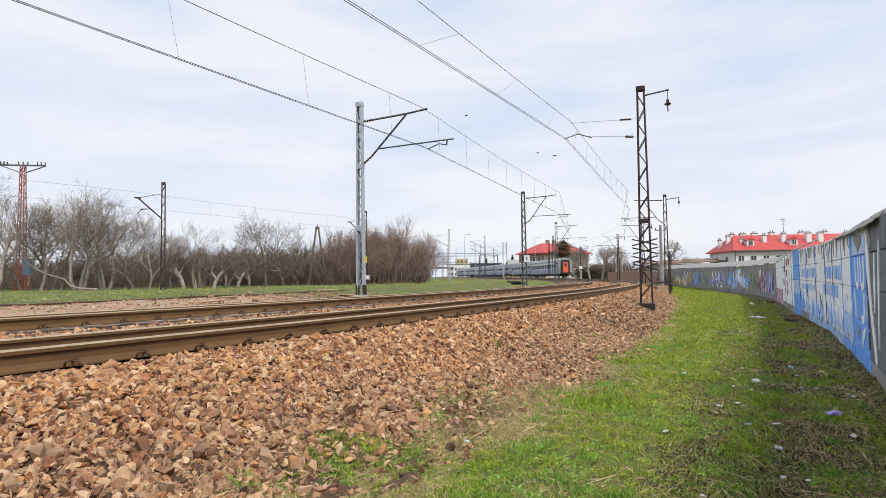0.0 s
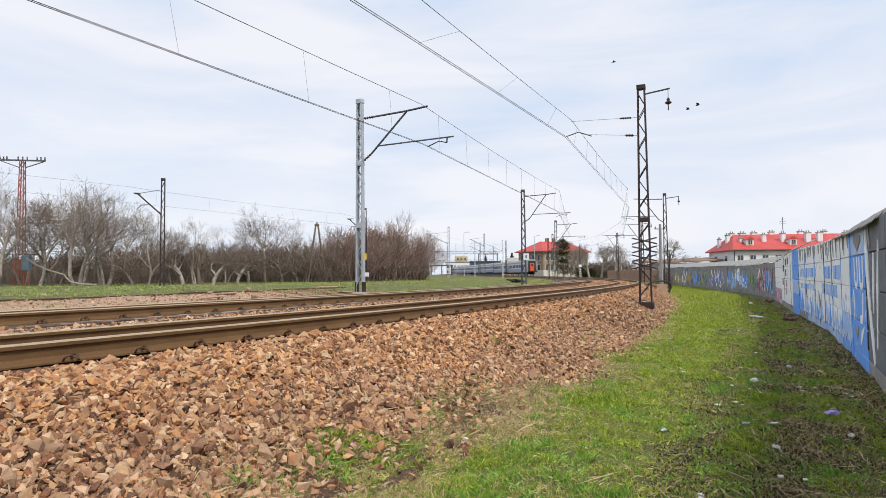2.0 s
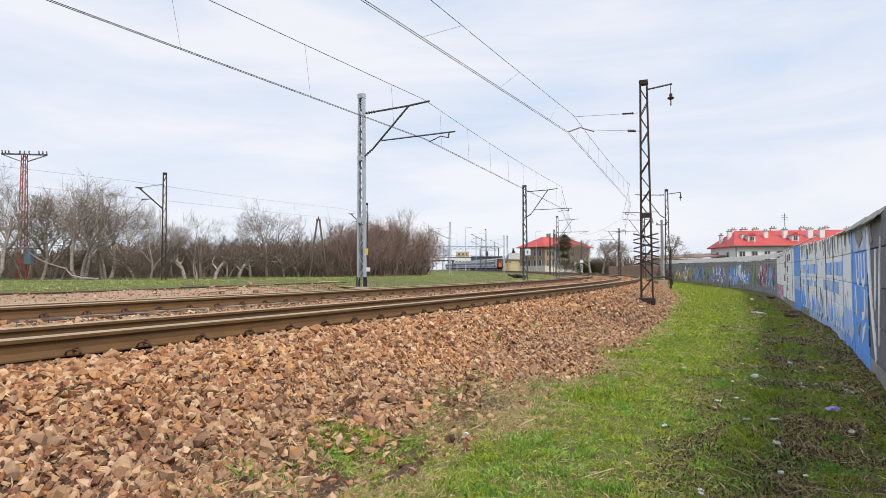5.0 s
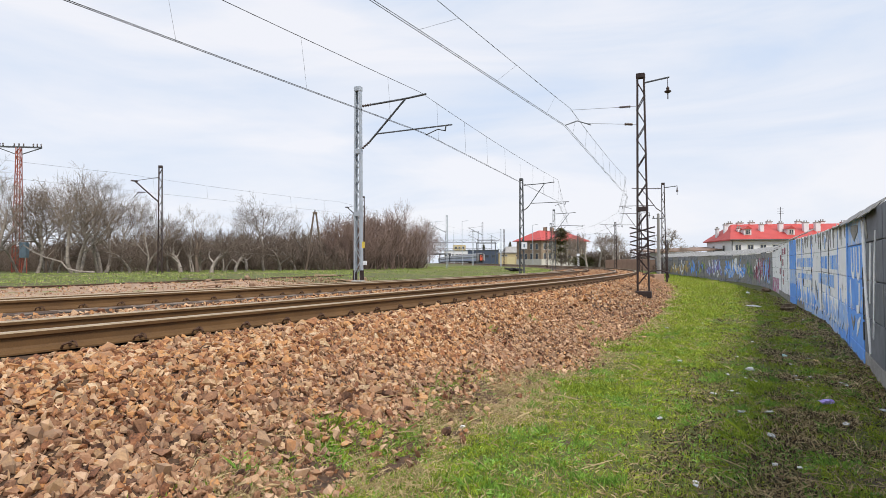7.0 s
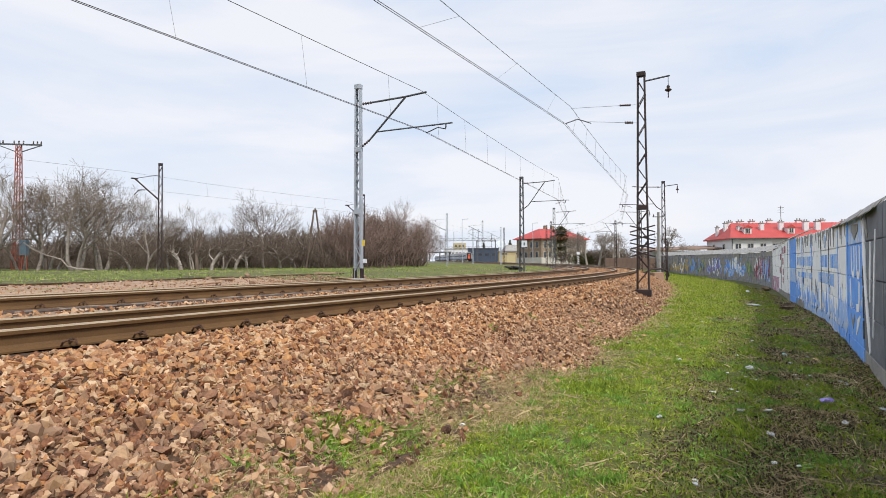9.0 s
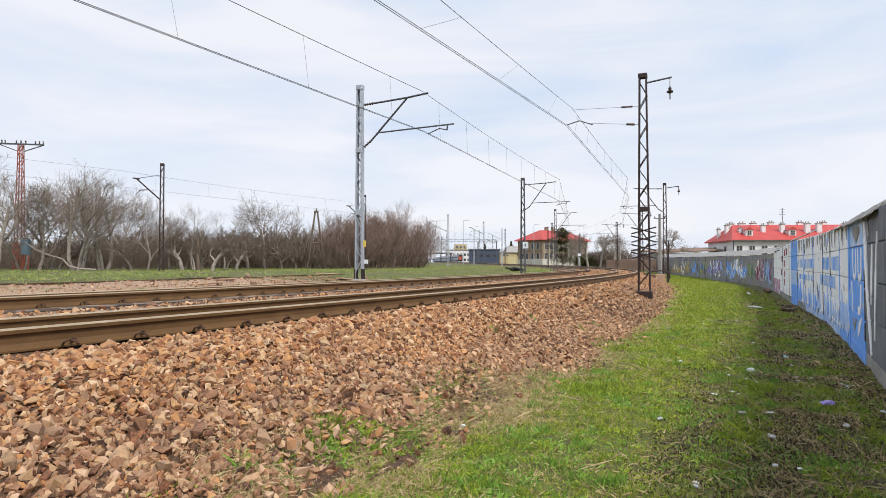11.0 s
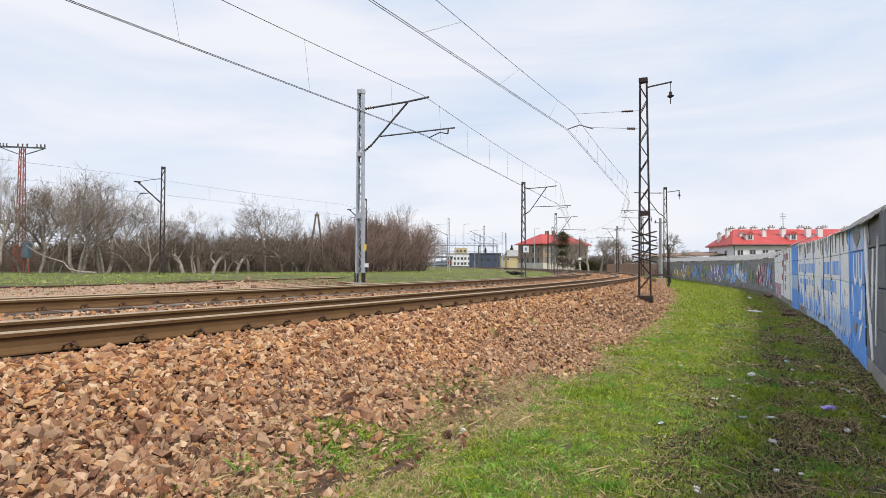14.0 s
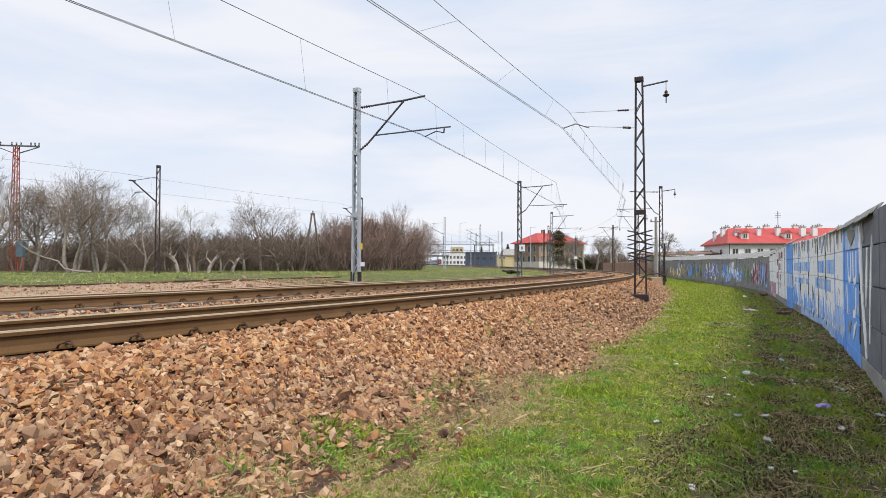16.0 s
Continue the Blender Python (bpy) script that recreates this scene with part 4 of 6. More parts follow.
def add_bracket(mast, reach, z_low, z_top, mat, sign=1, thick=0.03):
    """A hinged bracket: top tube, strut, registration tube and steady arm. sign: the way it points along x."""
    def v(x, z):
        return (sign * x, 0, z)
    x0 = 0.16
    insulator(v(x0, z_low), v(x0 + 0.30, z_low + 0.20), mast)
    part("strut", rod(v(x0 + 0.30, z_low + 0.20), v(reach * 0.70, z_top - 0.02), thick, sides=7), mat, mast)
    insulator(v(x0, z_top - 0.05), v(x0 + 0.40, z_top - 0.04), mast)
    bm = rod(v(x0 + 0.40, z_top - 0.04), v(reach * 0.70, z_top), thick, sides=7)
    add_rod(bm, v(reach * 0.70, z_top), v(reach, z_top + 0.06), thick, sides=7)
    part("top_tube", bm, mat, mast)
    zr = z_low + 0.46
    t = (zr - z_low - 0.20) / (z_top - z_low - 0.22)
    xr = x0 + 0.30 + (reach * 0.70 - x0 - 0.30) * t
    part("registration_tube", rod(v(xr, zr), v(reach + 0.95, zr + 0.02), thick * 0.75, sides=6), mat, mast)
    part("drop_bracket", rod(v(reach + 0.72, zr + 0.02), v(reach + 0.70, zr - 0.16), thick * 0.8, sides=6), mat, mast)
    bm = rod(v(reach + 0.70, zr - 0.16), v(reach + 0.42, zr - 0.08), thick * 0.55, sides=5)
    add_rod(bm, v(reach + 0.42, zr - 0.08), v(reach, zr - 0.22), thick * 0.55, sides=5)
    part("steady_arm", bm, mat, mast)
    return mast


def add_tie_bracket(mast, reach, height, mat, sign=-1):
    """A raking strut held by a tie rod, with a short registration arm below."""
    def v(x, z):
        return (sign * x, 0, z)
    tip, foot = height - 1.05, height - 2.35
    part("strut", rod(v(0.12, foot), v(reach, tip), 0.045, sides=6), mat, mast)
    part("tie_rod", rod(v(0.12, height - 0.75), v(reach - 0.1, tip + 0.03), 0.018, sides=5), mat, mast)
    insulator(v(0.14, foot + 0.02), v(0.34, foot + 0.20), mast)
    part("end_clamp", rod(v(reach - 0.18, tip), v(reach + 0.22, tip + 0.02), 0.05, sides=6), mat, mast)
    bm = rod(v(reach * 0.48, foot + 0.62), v(reach * 0.92, foot + 0.55), 0.028, sides=5)
    add_rod(bm, v(reach * 0.85, foot + 0.55), v(reach * 1.05, foot + 0.22), 0.022, sides=5)
    part("registration_arm", bm, mat, mast)


def face_turn(p, q):
    """The turn about z that points x from p to q."""
    return math.degrees(math.atan2(q[1] - p[1], q[0] - p[0]))


def at_line(s, off, z=None):
    p = along(s, off)
    return (p.x, p.y, gz(p.x, p.y) if z is None else z)


def make_masts():
    # the pale new mast behind the second track
    a = at_line(17.3, 7.45, 0.93)
    m = make_mast(a, 6.84, M_GALV, base=0.30, top=0.21, deep=0.15, turn=-25.7, label="pale galvanised lattice mast with a bracket over the track", bands=(2.35, 4.55))
    add_bracket(m, 2.70, 4.65, 6.20, M_DARK2, thick=0.034)
    for sx in (-1, 1):
        part("foot_band", box((0.06, 0.18, 0.34), pose(sx * 0.145, 0, 0.20), 0.005), M_DARK, m, "black-painted foot")
    # the dark mast on the near side
    b = at_line(21.7, -1.6, 0.50)
    m = make_mast(b, 7.72, M_DARK, base=0.43, top=0.26, turn=-24, label="dark rusty lattice mast with a side arm and insulator", bands=(2.92,))
    part("side_arm", rod((0.10, 0, 7.40), (0.96, 0, 7.50), 0.030), M_DARK2, m)
    part("hanger", rod((0.90, 0, 7.50), (0.90, 0, 6.85), 0.012), M_DARK, m)
    part("bell_insulator", lathe([(0.02, 5.75), (0.02, 5.95), (0.10, 5.99), (0.12, 6.03), (0.05, 6.08), (0.06, 6.14), (0.02, 6.2)], 10, pose(0.90, 0, 0.98)), M_INS, m)
    for z in (2.15, 1.85, 1.55, 1.28):
        part("climbing_guard", bar((-0.42, -0.12, z - 0.10), (0.42, -0.12, z + 0.12), 0.045, 0.02), M_DARK, m)
        part("climbing_guard", bar((-0.42, -0.14, z + 0.12), (0.42, -0.14, z - 0.10), 0.045, 0.02), M_DARK, m)
    for s, off, h, flip in ((46.5, -2.0, 7.5, True), (70.0, -2.0, 7.3, True), (92.0, -2.4, 7.2, True)):
        p = at_line(s, off)
        m = make_mast((p[0], p[1], p[2] - 0.1), h, M_DARK, base=0.34, top=0.20, turn=-math.degrees(heading(s)), label="dark rusty lattice mast beside the curve", detail=False)
        add_bracket(m, 2.2, h - 2.1, h - 0.35, M_DARK, -1)
        part("side_arm", rod((0.1, 0, h - 0.35), (1.0, 0, h - 0.25), 0.03), M_DARK2, m)
        part("bell_insulator", lathe([(0.02, h - 0.9), (0.02, h - 0.7), (0.11, h - 0.64), (0.05, h - 0.56), (0.02, h - 0.3)], 8, pose(0.98, 0, 0)), M_INS, m)
    for s, h in ((40.3, 6.7), (65.0, 6.6), (88.0, 6.6)):
        p = at_line(s, 7.45)
        m = make_mast((p[0], p[1], p[2] - 0.1), h + 0.2, M_DARK2, base=0.34, top=0.22, turn=-math.degrees(heading(s)), label="grey-brown lattice mast with a bracket over the track", detail=False, bands=(2.4,))
        add_bracket(m, 2.3, h - 2.0, h - 0.2, M_DARK2)




def far_mast(slope, top, dist, height, mat, bracket=0, label="slender lattice mast in the station yard", turn=0.0):
    """A mast at a bearing and distance; top: its height above the sea of rails."""
    x, y = slope * dist, dist
    z = gz(x, y)
    m = make_mast((x, y, z - 0.05), height, mat, base=0.28, top=0.22, turn=turn, label=label, detail=False, plinth=False)
    if bracket:
        add_tie_bracket(m, 1.5 if dist < 60 else 2.7, height, mat, bracket)
    return m


def make_yard_masts():
    for slope, dist, h, mat, br, turn in (
            (-0.4705, 39, 7.1, M_DARK, -1, 20), (-0.131, 57, 7.1, M_DARK, -1, 10), (0.0085, 82, 7.3, M_GALV, -1, 5),
            (0.068, 118, 8.6, M_DARK2, -1, 0), (0.0985, 128, 8.0, M_GALV, -1, 0), (0.104, 134, 8.3, M_DARK, 0, 0), (0.052, 150, 9.0, M_GALV, 0, 0), (0.061, 165, 9.5, M_DARK2, -1, 0),
            (0.006, 190, 9.5, M_DARK, 0, 0), (-0.002, 200, 9.0, M_DARK2, 0, 0), (0.083, 175, 9.0, M_DARK2, 0, 0), (0.020, 215, 11.0, M_GALV, 0, 0), (0.175, 104, 7.3, M_DARK, 1, 0)):
        far_mast(slope, 0, dist, h, mat, br, turn=turn, label="dark lattice mast with a bracket beside the third track" if dist < 60 else "slender lattice mast in the station yard")


def make_gantry(dist, x0, x1, z):
    g = tagged(empty("signal_gantry", (0, dist, 0)), "steel lattice gantry spanning the station tracks", "gantry", "gantries over the yard")
    for x in (x0, x1):
        part("post", box((0.35, 0.35, z + 0.5), pose(x, 0, z / 2), 0.02), M_DARK2, g)
    bm = bmesh.new()
    for dz in (0, 1.0):
        add_bar(bm, (x0, 0, z + dz), (x1, 0, z + dz), 0.14, 0.14)
    n = int((x1 - x0) / 1.2)
    for i in range(n):
        a, b = x0 + (x1 - x0) * i / n, x0 + (x1 - x0) * (i + 1) / n
        add_bar(bm, (a, 0, z + (i % 2)), (b, 0, z + 1 - (i % 2)), 0.08, 0.08)
    part("girder", bm, M_DARK2, g)


make_masts()
make_yard_masts()
make_gantry(235, -6.0, 21.0, 10.0)
make_gantry(290, -8.0, 24.0, 8.0)
make_gantry(205, 12.0, 19.5, 8.5)


def make_catenary(supports, uppers, label, droppers=True, pair=True, r=0.009, cols=6):
    """supports, uppers: places of the contact and messenger wires at each mast."""
    line = tagged(empty("overhead_line"), label, "overhead line", "overhead lines")
    contact, high, drops = [], [], []
    for a, b, ua, ub in zip(supports, supports[1:], uppers, uppers[1:]):
        a, b, ua, ub = Vector(a), Vector(b), Vector(ua), Vector(ub)
        for i in range(13):
            contact.append(a.lerp(b, i / 13))
            high.append(ua.lerp(ub, i / 13) - Vector((0, 0, 0.12 * 4 * (i / 13) * (1 - i / 13))))
        for i in range(cols):
            t = (i + 0.5) / cols
            drops.append((a.lerp(b, t), ua.lerp(ub, t) - Vector((0, 0, 0.12 * 4 * t * (1 - t)))))
    contact.append(Vector(supports[-1]))
    high.append(Vector(uppers[-1]))
    part("messenger_wire", wire_mesh(high, r), M_WIRE, line)
    if pair:
        for o in (-0.025, 0.025):
            part("contact_wire", wire_mesh([p + Vector((o, -o * 0.5, 0)) for p in contact], r * 0.85), M_WIRE, line)
    else:
        part("contact_wire", wire_mesh(contact, r), M_WIRE, line)
    if droppers:
        for lo, hi in drops:
            part("dropper", wire_mesh([lo, hi + Vector((0.001, 0, 0))], 0.0035), M_WIRE, line)
    return line


REG_NEAR = [(-10.5, -6.8, 5.95), (4.12, 19.8, 6.08), (12.6, 40.5, 6.02), (19.4, 64.5, 5.9), (22.5, 88.0, 5.9), (21.5, 115.0, 6.0)]
REG_FAR = [(-15.0, -6.4, 5.84), (-0.63, 19.6, 5.84), (7.9, 40.9, 5.80), (13.7, 64.8, 5.75), (17.0, 88.0, 5.8), (16.6, 112.0, 5.9)]
TOP_NEAR = [(-9.2, -4.6, 7.42), (4.80, 22.1, 7.26), (12.2, 39.4, 7.15), (18.8, 63.5, 7.0), (22.0, 87.0, 7.0), (21.2, 114.0, 7.1)]
TOP_FAR = [(-15.3, -6.8, 7.25), (-0.68, 19.42, 7.12), (7.75, 39.7, 7.08), (13.5, 64.5, 7.0), (16.8, 87.7, 7.0), (16.4, 112.0, 7.1)]
make_catenary(REG_FAR, TOP_FAR, "twin contact wires and messenger wire over the second track", cols=8)
make_catenary(REG_NEAR, TOP_NEAR, "twin contact wires and messenger wire over the near track", cols=8)


def make_pull_offs():
    b = along(21.7, -1.6)
    for z, end in ((6.85, (4.80, 22.1, 7.20)), (6.20, (4.90, 20.05, 6.22))):
        guy = tagged(empty("pull_off_wire"), "thin stay wire with insulators tied to the dark mast", "wire", "stay wires")
        a = Vector((b.x - 0.15, b.y + 0.08, z + 0.25))
        e = Vector(end)
        d = (e - a).normalized()
        part("wire", wire_mesh([a, e], 0.006), M_WIRE, guy)
        insulator(a + d * 0.18, a + d * 0.58, guy, ribs=5, r=0.05)
    arm = tagged(empty("steady_arm"), "bent steady arm clamped to the contact wire", "steady arm")
    bm = rod((4.12, 19.8, 6.10), (4.55, 19.9, 6.27), 0.018, sides=6)
    add_rod(bm, (4.55, 19.9, 6.27), (5.05, 20.1, 6.18), 0.018, sides=6)
    part("tube", bm, M_DARK2, arm)


make_pull_offs()

third = [(-36.0, 12.0, 6.2), (-20.3, 38.2, 6.35), (-9.6, 56.5, 6.4), (-1.6, 81.8, 6.45), (5.6, 118.0, 7.0), (10.2, 128.0, 7.0)]
make_catenary(third, [(x - 0.1, y, z + 1.05) for x, y, z in third], "thin overhead wires of the third track", pair=False, r=0.006, cols=5)

# ---- bare trees, thickets ----
def grow_tree(seed, height, stems=1, spread=0.75, levels=4, trunk_r=0.16, kids=4, bare=0.3, lean=0.3, rise=0.07, crook=0.13, base_r=0.35):
    """Branch segments (a, b, r0, r1, level) of a bare tree: each limb sends side limbs round it and reaches for the light."""
    rng = random.Random(seed)
    segs = []

    def limb(p, d, length, r, level):
        steps = (5, 4, 3, 3, 2, 2)[level]
        points, rr = [Vector(p)], [r]
        for i in range(steps):
            d = (d + Vector((rng.gauss(0, crook), rng.gauss(0, crook), rng.gauss(rise, crook * 0.5)))).normalized()
            points.append(points[-1] + d * length / steps)
            rr.append(r * (1 - 0.55 * (i + 1) / steps))
        for i in range(steps):
            segs.append((points[i], points[i + 1], rr[i], rr[i + 1], level))
        if level >= levels:
            return
        turn = rng.uniform(0, 6.283)
        count = kids + (level > 0) + rng.randint(0, 1)
        for k in range(count):
            low = bare if level == 0 else 0.2
            u = low + (1 - low) * (k + rng.uniform(0.2, 1.0)) / count
            i = min(int(u * steps), steps - 1)
            at = points[i].lerp(points[i + 1], u * steps - i)
            turn += 2.4 + rng.uniform(-0.5, 0.5)
            e = d.cross(Vector((0, 0, 1)) if abs(d.z) < 0.95 else Vector((1, 0, 0))).normalized()
            side = e * math.cos(turn) + d.cross(e) * math.sin(turn)
            ang = spread * rng.uniform(0.65, 1.15) * (1.15 - 0.45 * u)
            nd = d * math.cos(ang) + side * math.sin(ang)
            limb(at, nd, length * rng.uniform(0.50, 0.78) * (1.12 - 0.35 * u), max(rr[i + 1] * rng.uniform(0.55, 0.8), 0.006), level + 1)

    for k in range(stems):
        a = 2 * math.pi * (k + rng.random()) / stems
        tilt = 0.06 if stems == 1 else lean * rng.uniform(0.3, 1.1)
        d = Vector((math.cos(a) * tilt, math.sin(a) * tilt, 1)).normalized()
        base = Vector((math.cos(a), math.sin(a), 0)) * (0.0 if stems == 1 else base_r * rng.uniform(0.15, 1.0)) + Vector((0, 0, -0.15))
        limb(base, d, height * rng.uniform(0.44, 0.56), trunk_r * rng.uniform(0.75, 1.1), 0)
    return segs


def segments_mesh(name, segs, sides):
    """Tapered prisms along branch segments."""
    a = np.array([s[0][:] for s in segs])
    b = np.array([s[1][:] for s in segs])
    ra, rb = np.array([s[2] for s in segs]), np.array([s[3] for s in segs])
    d = b - a
    d /= np.maximum(np.linalg.norm(d, axis=1), 1e-9)[:, None]
    ref = np.where(np.abs(d[:, 2:3]) > 0.9, np.array([[1.0, 0, 0]]), np.array([[0, 0, 1.0]]))
    u = np.cross(d, ref)
    u /= np.linalg.norm(u, axis=1)[:, None]
    w = np.cross(d, u)
    ang = 2 * math.pi * np.arange(sides) / sides
    ring = np.cos(ang)[None, :, None] * u[:, None, :] + np.sin(ang)[None, :, None] * w[:, None, :]
    v = np.concatenate([a[:, None] + ring * ra[:, None, None], b[:, None] + ring * rb[:, None, None]], 1)
    k = np.arange(sides)
    j = (k + 1) % sides
    quad = np.concatenate([np.stack([k, j, j + sides], -1), np.stack([k, j + sides, k + sides], -1)])
    t = (quad[None] + (np.arange(len(segs)) * 2 * sides)[:, None, None]).reshape(-1, 3)
    return fast_mesh(name, v.reshape(-1, 3), t)


def make_tree(seed, label, name="tree", twig=None, thin=0.0075, bark=None, **kw):
    segs = grow_tree(seed, **kw)
    segs = [(a, b, max(r0, thin), max(r1, thin * 0.8), lv) for a, b, r0, r1, lv in segs]
    tree = tagged(empty(name), label, "tree" if name == "tree" else "bush", "bare trees beyond the tracks")
    trunk = part("trunk", segments_mesh("trunk", [s for s in segs if s[4] < 2], 6), bark or M_BARK, tree, smooth=True)
    if kw.get("stems", 1) > 3:
        trunk["kind"] = "stuff"
    part("crown", segments_mesh("crown", [s for s in segs if s[4] >= 2], 3), twig or M_TWIG, tree)["kind"] = "stuff"
    return tree


def plant(tree, spots, sz=1.0):
    """The first spot takes the tree itself, the others copies. spots: x, y, turn, size."""
    first = True
    for x, y, turn, size in spots:
        m = pose(x, y, gz(x, y), 0, 0, turn) @ Matrix.Scale(size, 4)
        if first:
            tree.matrix_basis = m
            first = False
        else:
            t = copy_thing(tree, pose(x, y, gz(x, y), 0, 0, turn))
            t.scale = (size, size, size)


def spot(px, dist, turn=0.0, size=1.0):
    """A place at a bearing given by the slope px (to the right per metre ahead) and the distance ahead."""
    return (px * dist, dist, turn, size)


def make_far_thicket():
    """The brown belt of undergrowth that closes the view between the trunks."""
    rng = np.random.RandomState(88)
    n = 22000
    slope = rng.uniform(-0.92, -0.028, n)
    dist = rng.uniform(60, 76, n) + np.interp(slope, [-0.2, -0.1], [0, 12])
    x, y = slope * dist, dist
    crest = 1.3 + 2.0 * patch(x, y, 0.22, 81) + 1.3 * patch(x, y, 0.9, 82) + np.interp(slope, [-0.45, -0.3, -0.2, -0.03], [0.0, 0.5, 0.9, 0.2])
    foot = rng.uniform(0, 0.8, n) * crest
    z = ground_z(x, y) + foot - 0.1
    long = np.minimum(rng.uniform(0.5, 1.5, n), np.maximum(crest - foot, 0.3))
    lx, ly = rng.normal(0, 0.6, n) * long, rng.normal(0, 0.5, n) * long
    segs = [(Vector((a, b, c)), Vector((a + p, b + q, c + l)), 0.034, 0.012, 0) for a, b, c, p, q, l in zip(x, y, z, lx, ly, long)]
    ob = part("far_thicket", segments_mesh("far_thicket", segs, 3), M_TWIG)
    tagged(ob, "dense belt of bare brown undergrowth behind the trees", "thicket", kind="stuff")


def make_trees():
    rng = random.Random(77)
    pale = make_tree(1, "bare pale-barked tree with forked stems", height=8.8, stems=3, spread=0.80, levels=4, trunk_r=0.14, kids=4, thin=0.0055, rise=0.04, lean=0.4, twig=M_GREYTWIG)
    plant(pale, [spot(-0.612, 44, 20, 1.08), spot(-0.565, 46, 200, 1.05), spot(-0.755, 43, 120, 1.15), spot(-0.655, 49, 300, 1.0)])
    wide = make_tree(2, "bare spreading tree with a wide crown of twigs", height=7.8, stems=1, spread=0.92, levels=4, trunk_r=0.18, kids=5, thin=0.007, rise=0.04)
    plant(wide, [spot(-0.675, 46, 10, 1.1), spot(-0.455, 48, 140, 0.72), spot(-0.298, 55, 250, 1.0), spot(-0.535, 52, 77, 1.0)])
    slim = make_tree(3, "slim bare tree with upright branches", height=7.4, stems=2, spread=0.74, levels=4, trunk_r=0.11, kids=3, thin=0.0065, rise=0.05, twig=M_GREYTWIG)
    plant(slim, [spot(-0.495, 45, 33, 0.9), spot(-0.415, 50, 190, 0.85), spot(-0.228, 62, 80, 1.02), spot(-0.70, 50, 300, 1.05), spot(-0.365, 52, 61, 0.8), spot(-0.245, 66, 10, 0.9)])
    old = make_tree(4, "old bare fruit tree with crooked limbs", height=4.9, stems=1, spread=1.0, levels=4, trunk_r=0.17, kids=5, crook=0.22, rise=0.03, thin=0.0075)
    plant(old, [spot(-0.385, 46, 0, 1.1), spot(-0.435, 46, 110, 1.15), spot(-0.270, 54, 215, 1.0), spot(-0.64, 45, 300, 0.8), spot(-0.205, 62, 90, 0.85), spot(-0.52, 44, 180, 0.8), spot(-0.345, 50, 10, 1.05), spot(-0.405, 55, 250, 1.25), spot(-0.245, 58, 160, 1.1), spot(-0.475, 50, 310, 1.15), spot(-0.325, 58, 75, 1.1)])
    stump = make_tree(9, "pollarded tree with thick cut limbs", height=5.4, stems=1, spread=0.5, levels=2, trunk_r=0.24, kids=3, thin=0.03, bark=M_TWIG)
    plant(stump, [spot(-0.408, 47, 40, 0.95), spot(-0.66, 47, 10, 0.7)])
    bush = make_tree(5, "dense bare grove with reddish-brown twigs", name="bush", twig=M_BUSH, bark=M_BUSH, height=7.7, stems=8, spread=0.62, levels=3, trunk_r=0.05, kids=5, thin=0.0095, bare=0.05, lean=0.22, base_r=1.6)
    plant(bush, [spot(-0.105, 62, 0, 1.02), spot(-0.150, 62, 60, 0.98), spot(-0.062, 70, 120, 1.0), spot(-0.040, 78, 200, 0.85), spot(-0.085, 66, 280, 1.05), spot(-0.130, 66, 10, 1.0), spot(-0.045, 76, 50, 0.95), spot(-0.115, 72, 50, 1.05), spot(-0.170, 60, 130, 0.8), spot(-0.14, 58, 160, 0.8)])
    scrub = make_tree(6, "low dark tangle of bare scrub", name="bush", twig=M_TWIG, bark=M_TWIG, height=3.4, stems=9, spread=0.75, levels=2, trunk_r=0.024, kids=4, thin=0.018, bare=0.05, lean=0.7, base_r=1.3)
    spots = []
    for i in range(52):
        sl = -0.82 + 0.66 * (i + rng.random()) / 52
        spots.append(spot(sl, rng.uniform(50, 60) + 6 * (sl > -0.4), rng.uniform(0, 360), rng.choice((0.5, 0.65, 0.8, 0.95, 1.15))))
    for i in range(24):
        spots.append(spot(rng.uniform(0.205, 0.37), rng.uniform(126, 140), rng.uniform(0, 360), rng.uniform(1.1, 1.7)))
    spots += [spot(0.372, 67, 0, 0.55), spot(0.382, 69, 90, 0.6), spot(0.362, 71, 200, 0.5)]
    plant(scrub, spots)
    far = make_tree(7, "bare tree with a broad round crown near the curve", height=9.6, stems=1, spread=0.85, levels=4, trunk_r=0.24, kids=4, thin=0.013, rise=0.04, twig=M_GREYTWIG)
    plant(far, [spot(0.285, 112, 0, 1.05), spot(0.243, 118, 120, 1.1), spot(0.222, 132, 40, 1.1), spot(0.262, 122, 300, 1.1), spot(0.298, 118, 70, 1.0), spot(0.228, 124, 200, 1.0), spot(0.275, 128, 150, 1.1), spot(0.378, 82, 210, 0.9), spot(0.405, 95, 20, 0.62), spot(0.43, 118, 95, 0.7)])
    make_far_thicket()


make_trees()

# ---- the departing train ----
M_COACH_LO = material("blue_coach_paint", (0.16, 0.20, 0.33), (0.22, 0.27, 0.42), 0.4, grain=2, fine=20, bump=0)
M_COACH_HI = material("light_grey_coach_paint", (0.44, 0.46, 0.52), (0.56, 0.58, 0.63), 0.4, grain=2, fine=20, bump=0)
M_ROOF = material("grimy_coach_roof", (0.20, 0.20, 0.21), (0.34, 0.34, 0.35), 0.7, grain=1.5, fine=15, bump=0)
M_PANE = material("dark_tinted_glass", (0.012, 0.013, 0.016), (0.025, 0.028, 0.034), 0.55, bump=0)
M_UNDER = material("sooty_underframe", (0.015, 0.014, 0.014), (0.05, 0.045, 0.042), 0.85, bump=0)
M_DOOR_RED = material("red_end_door", (0.55, 0.07, 0.03), (0.75, 0.14, 0.06), 0.5, grain=3, fine=20, bump=0)
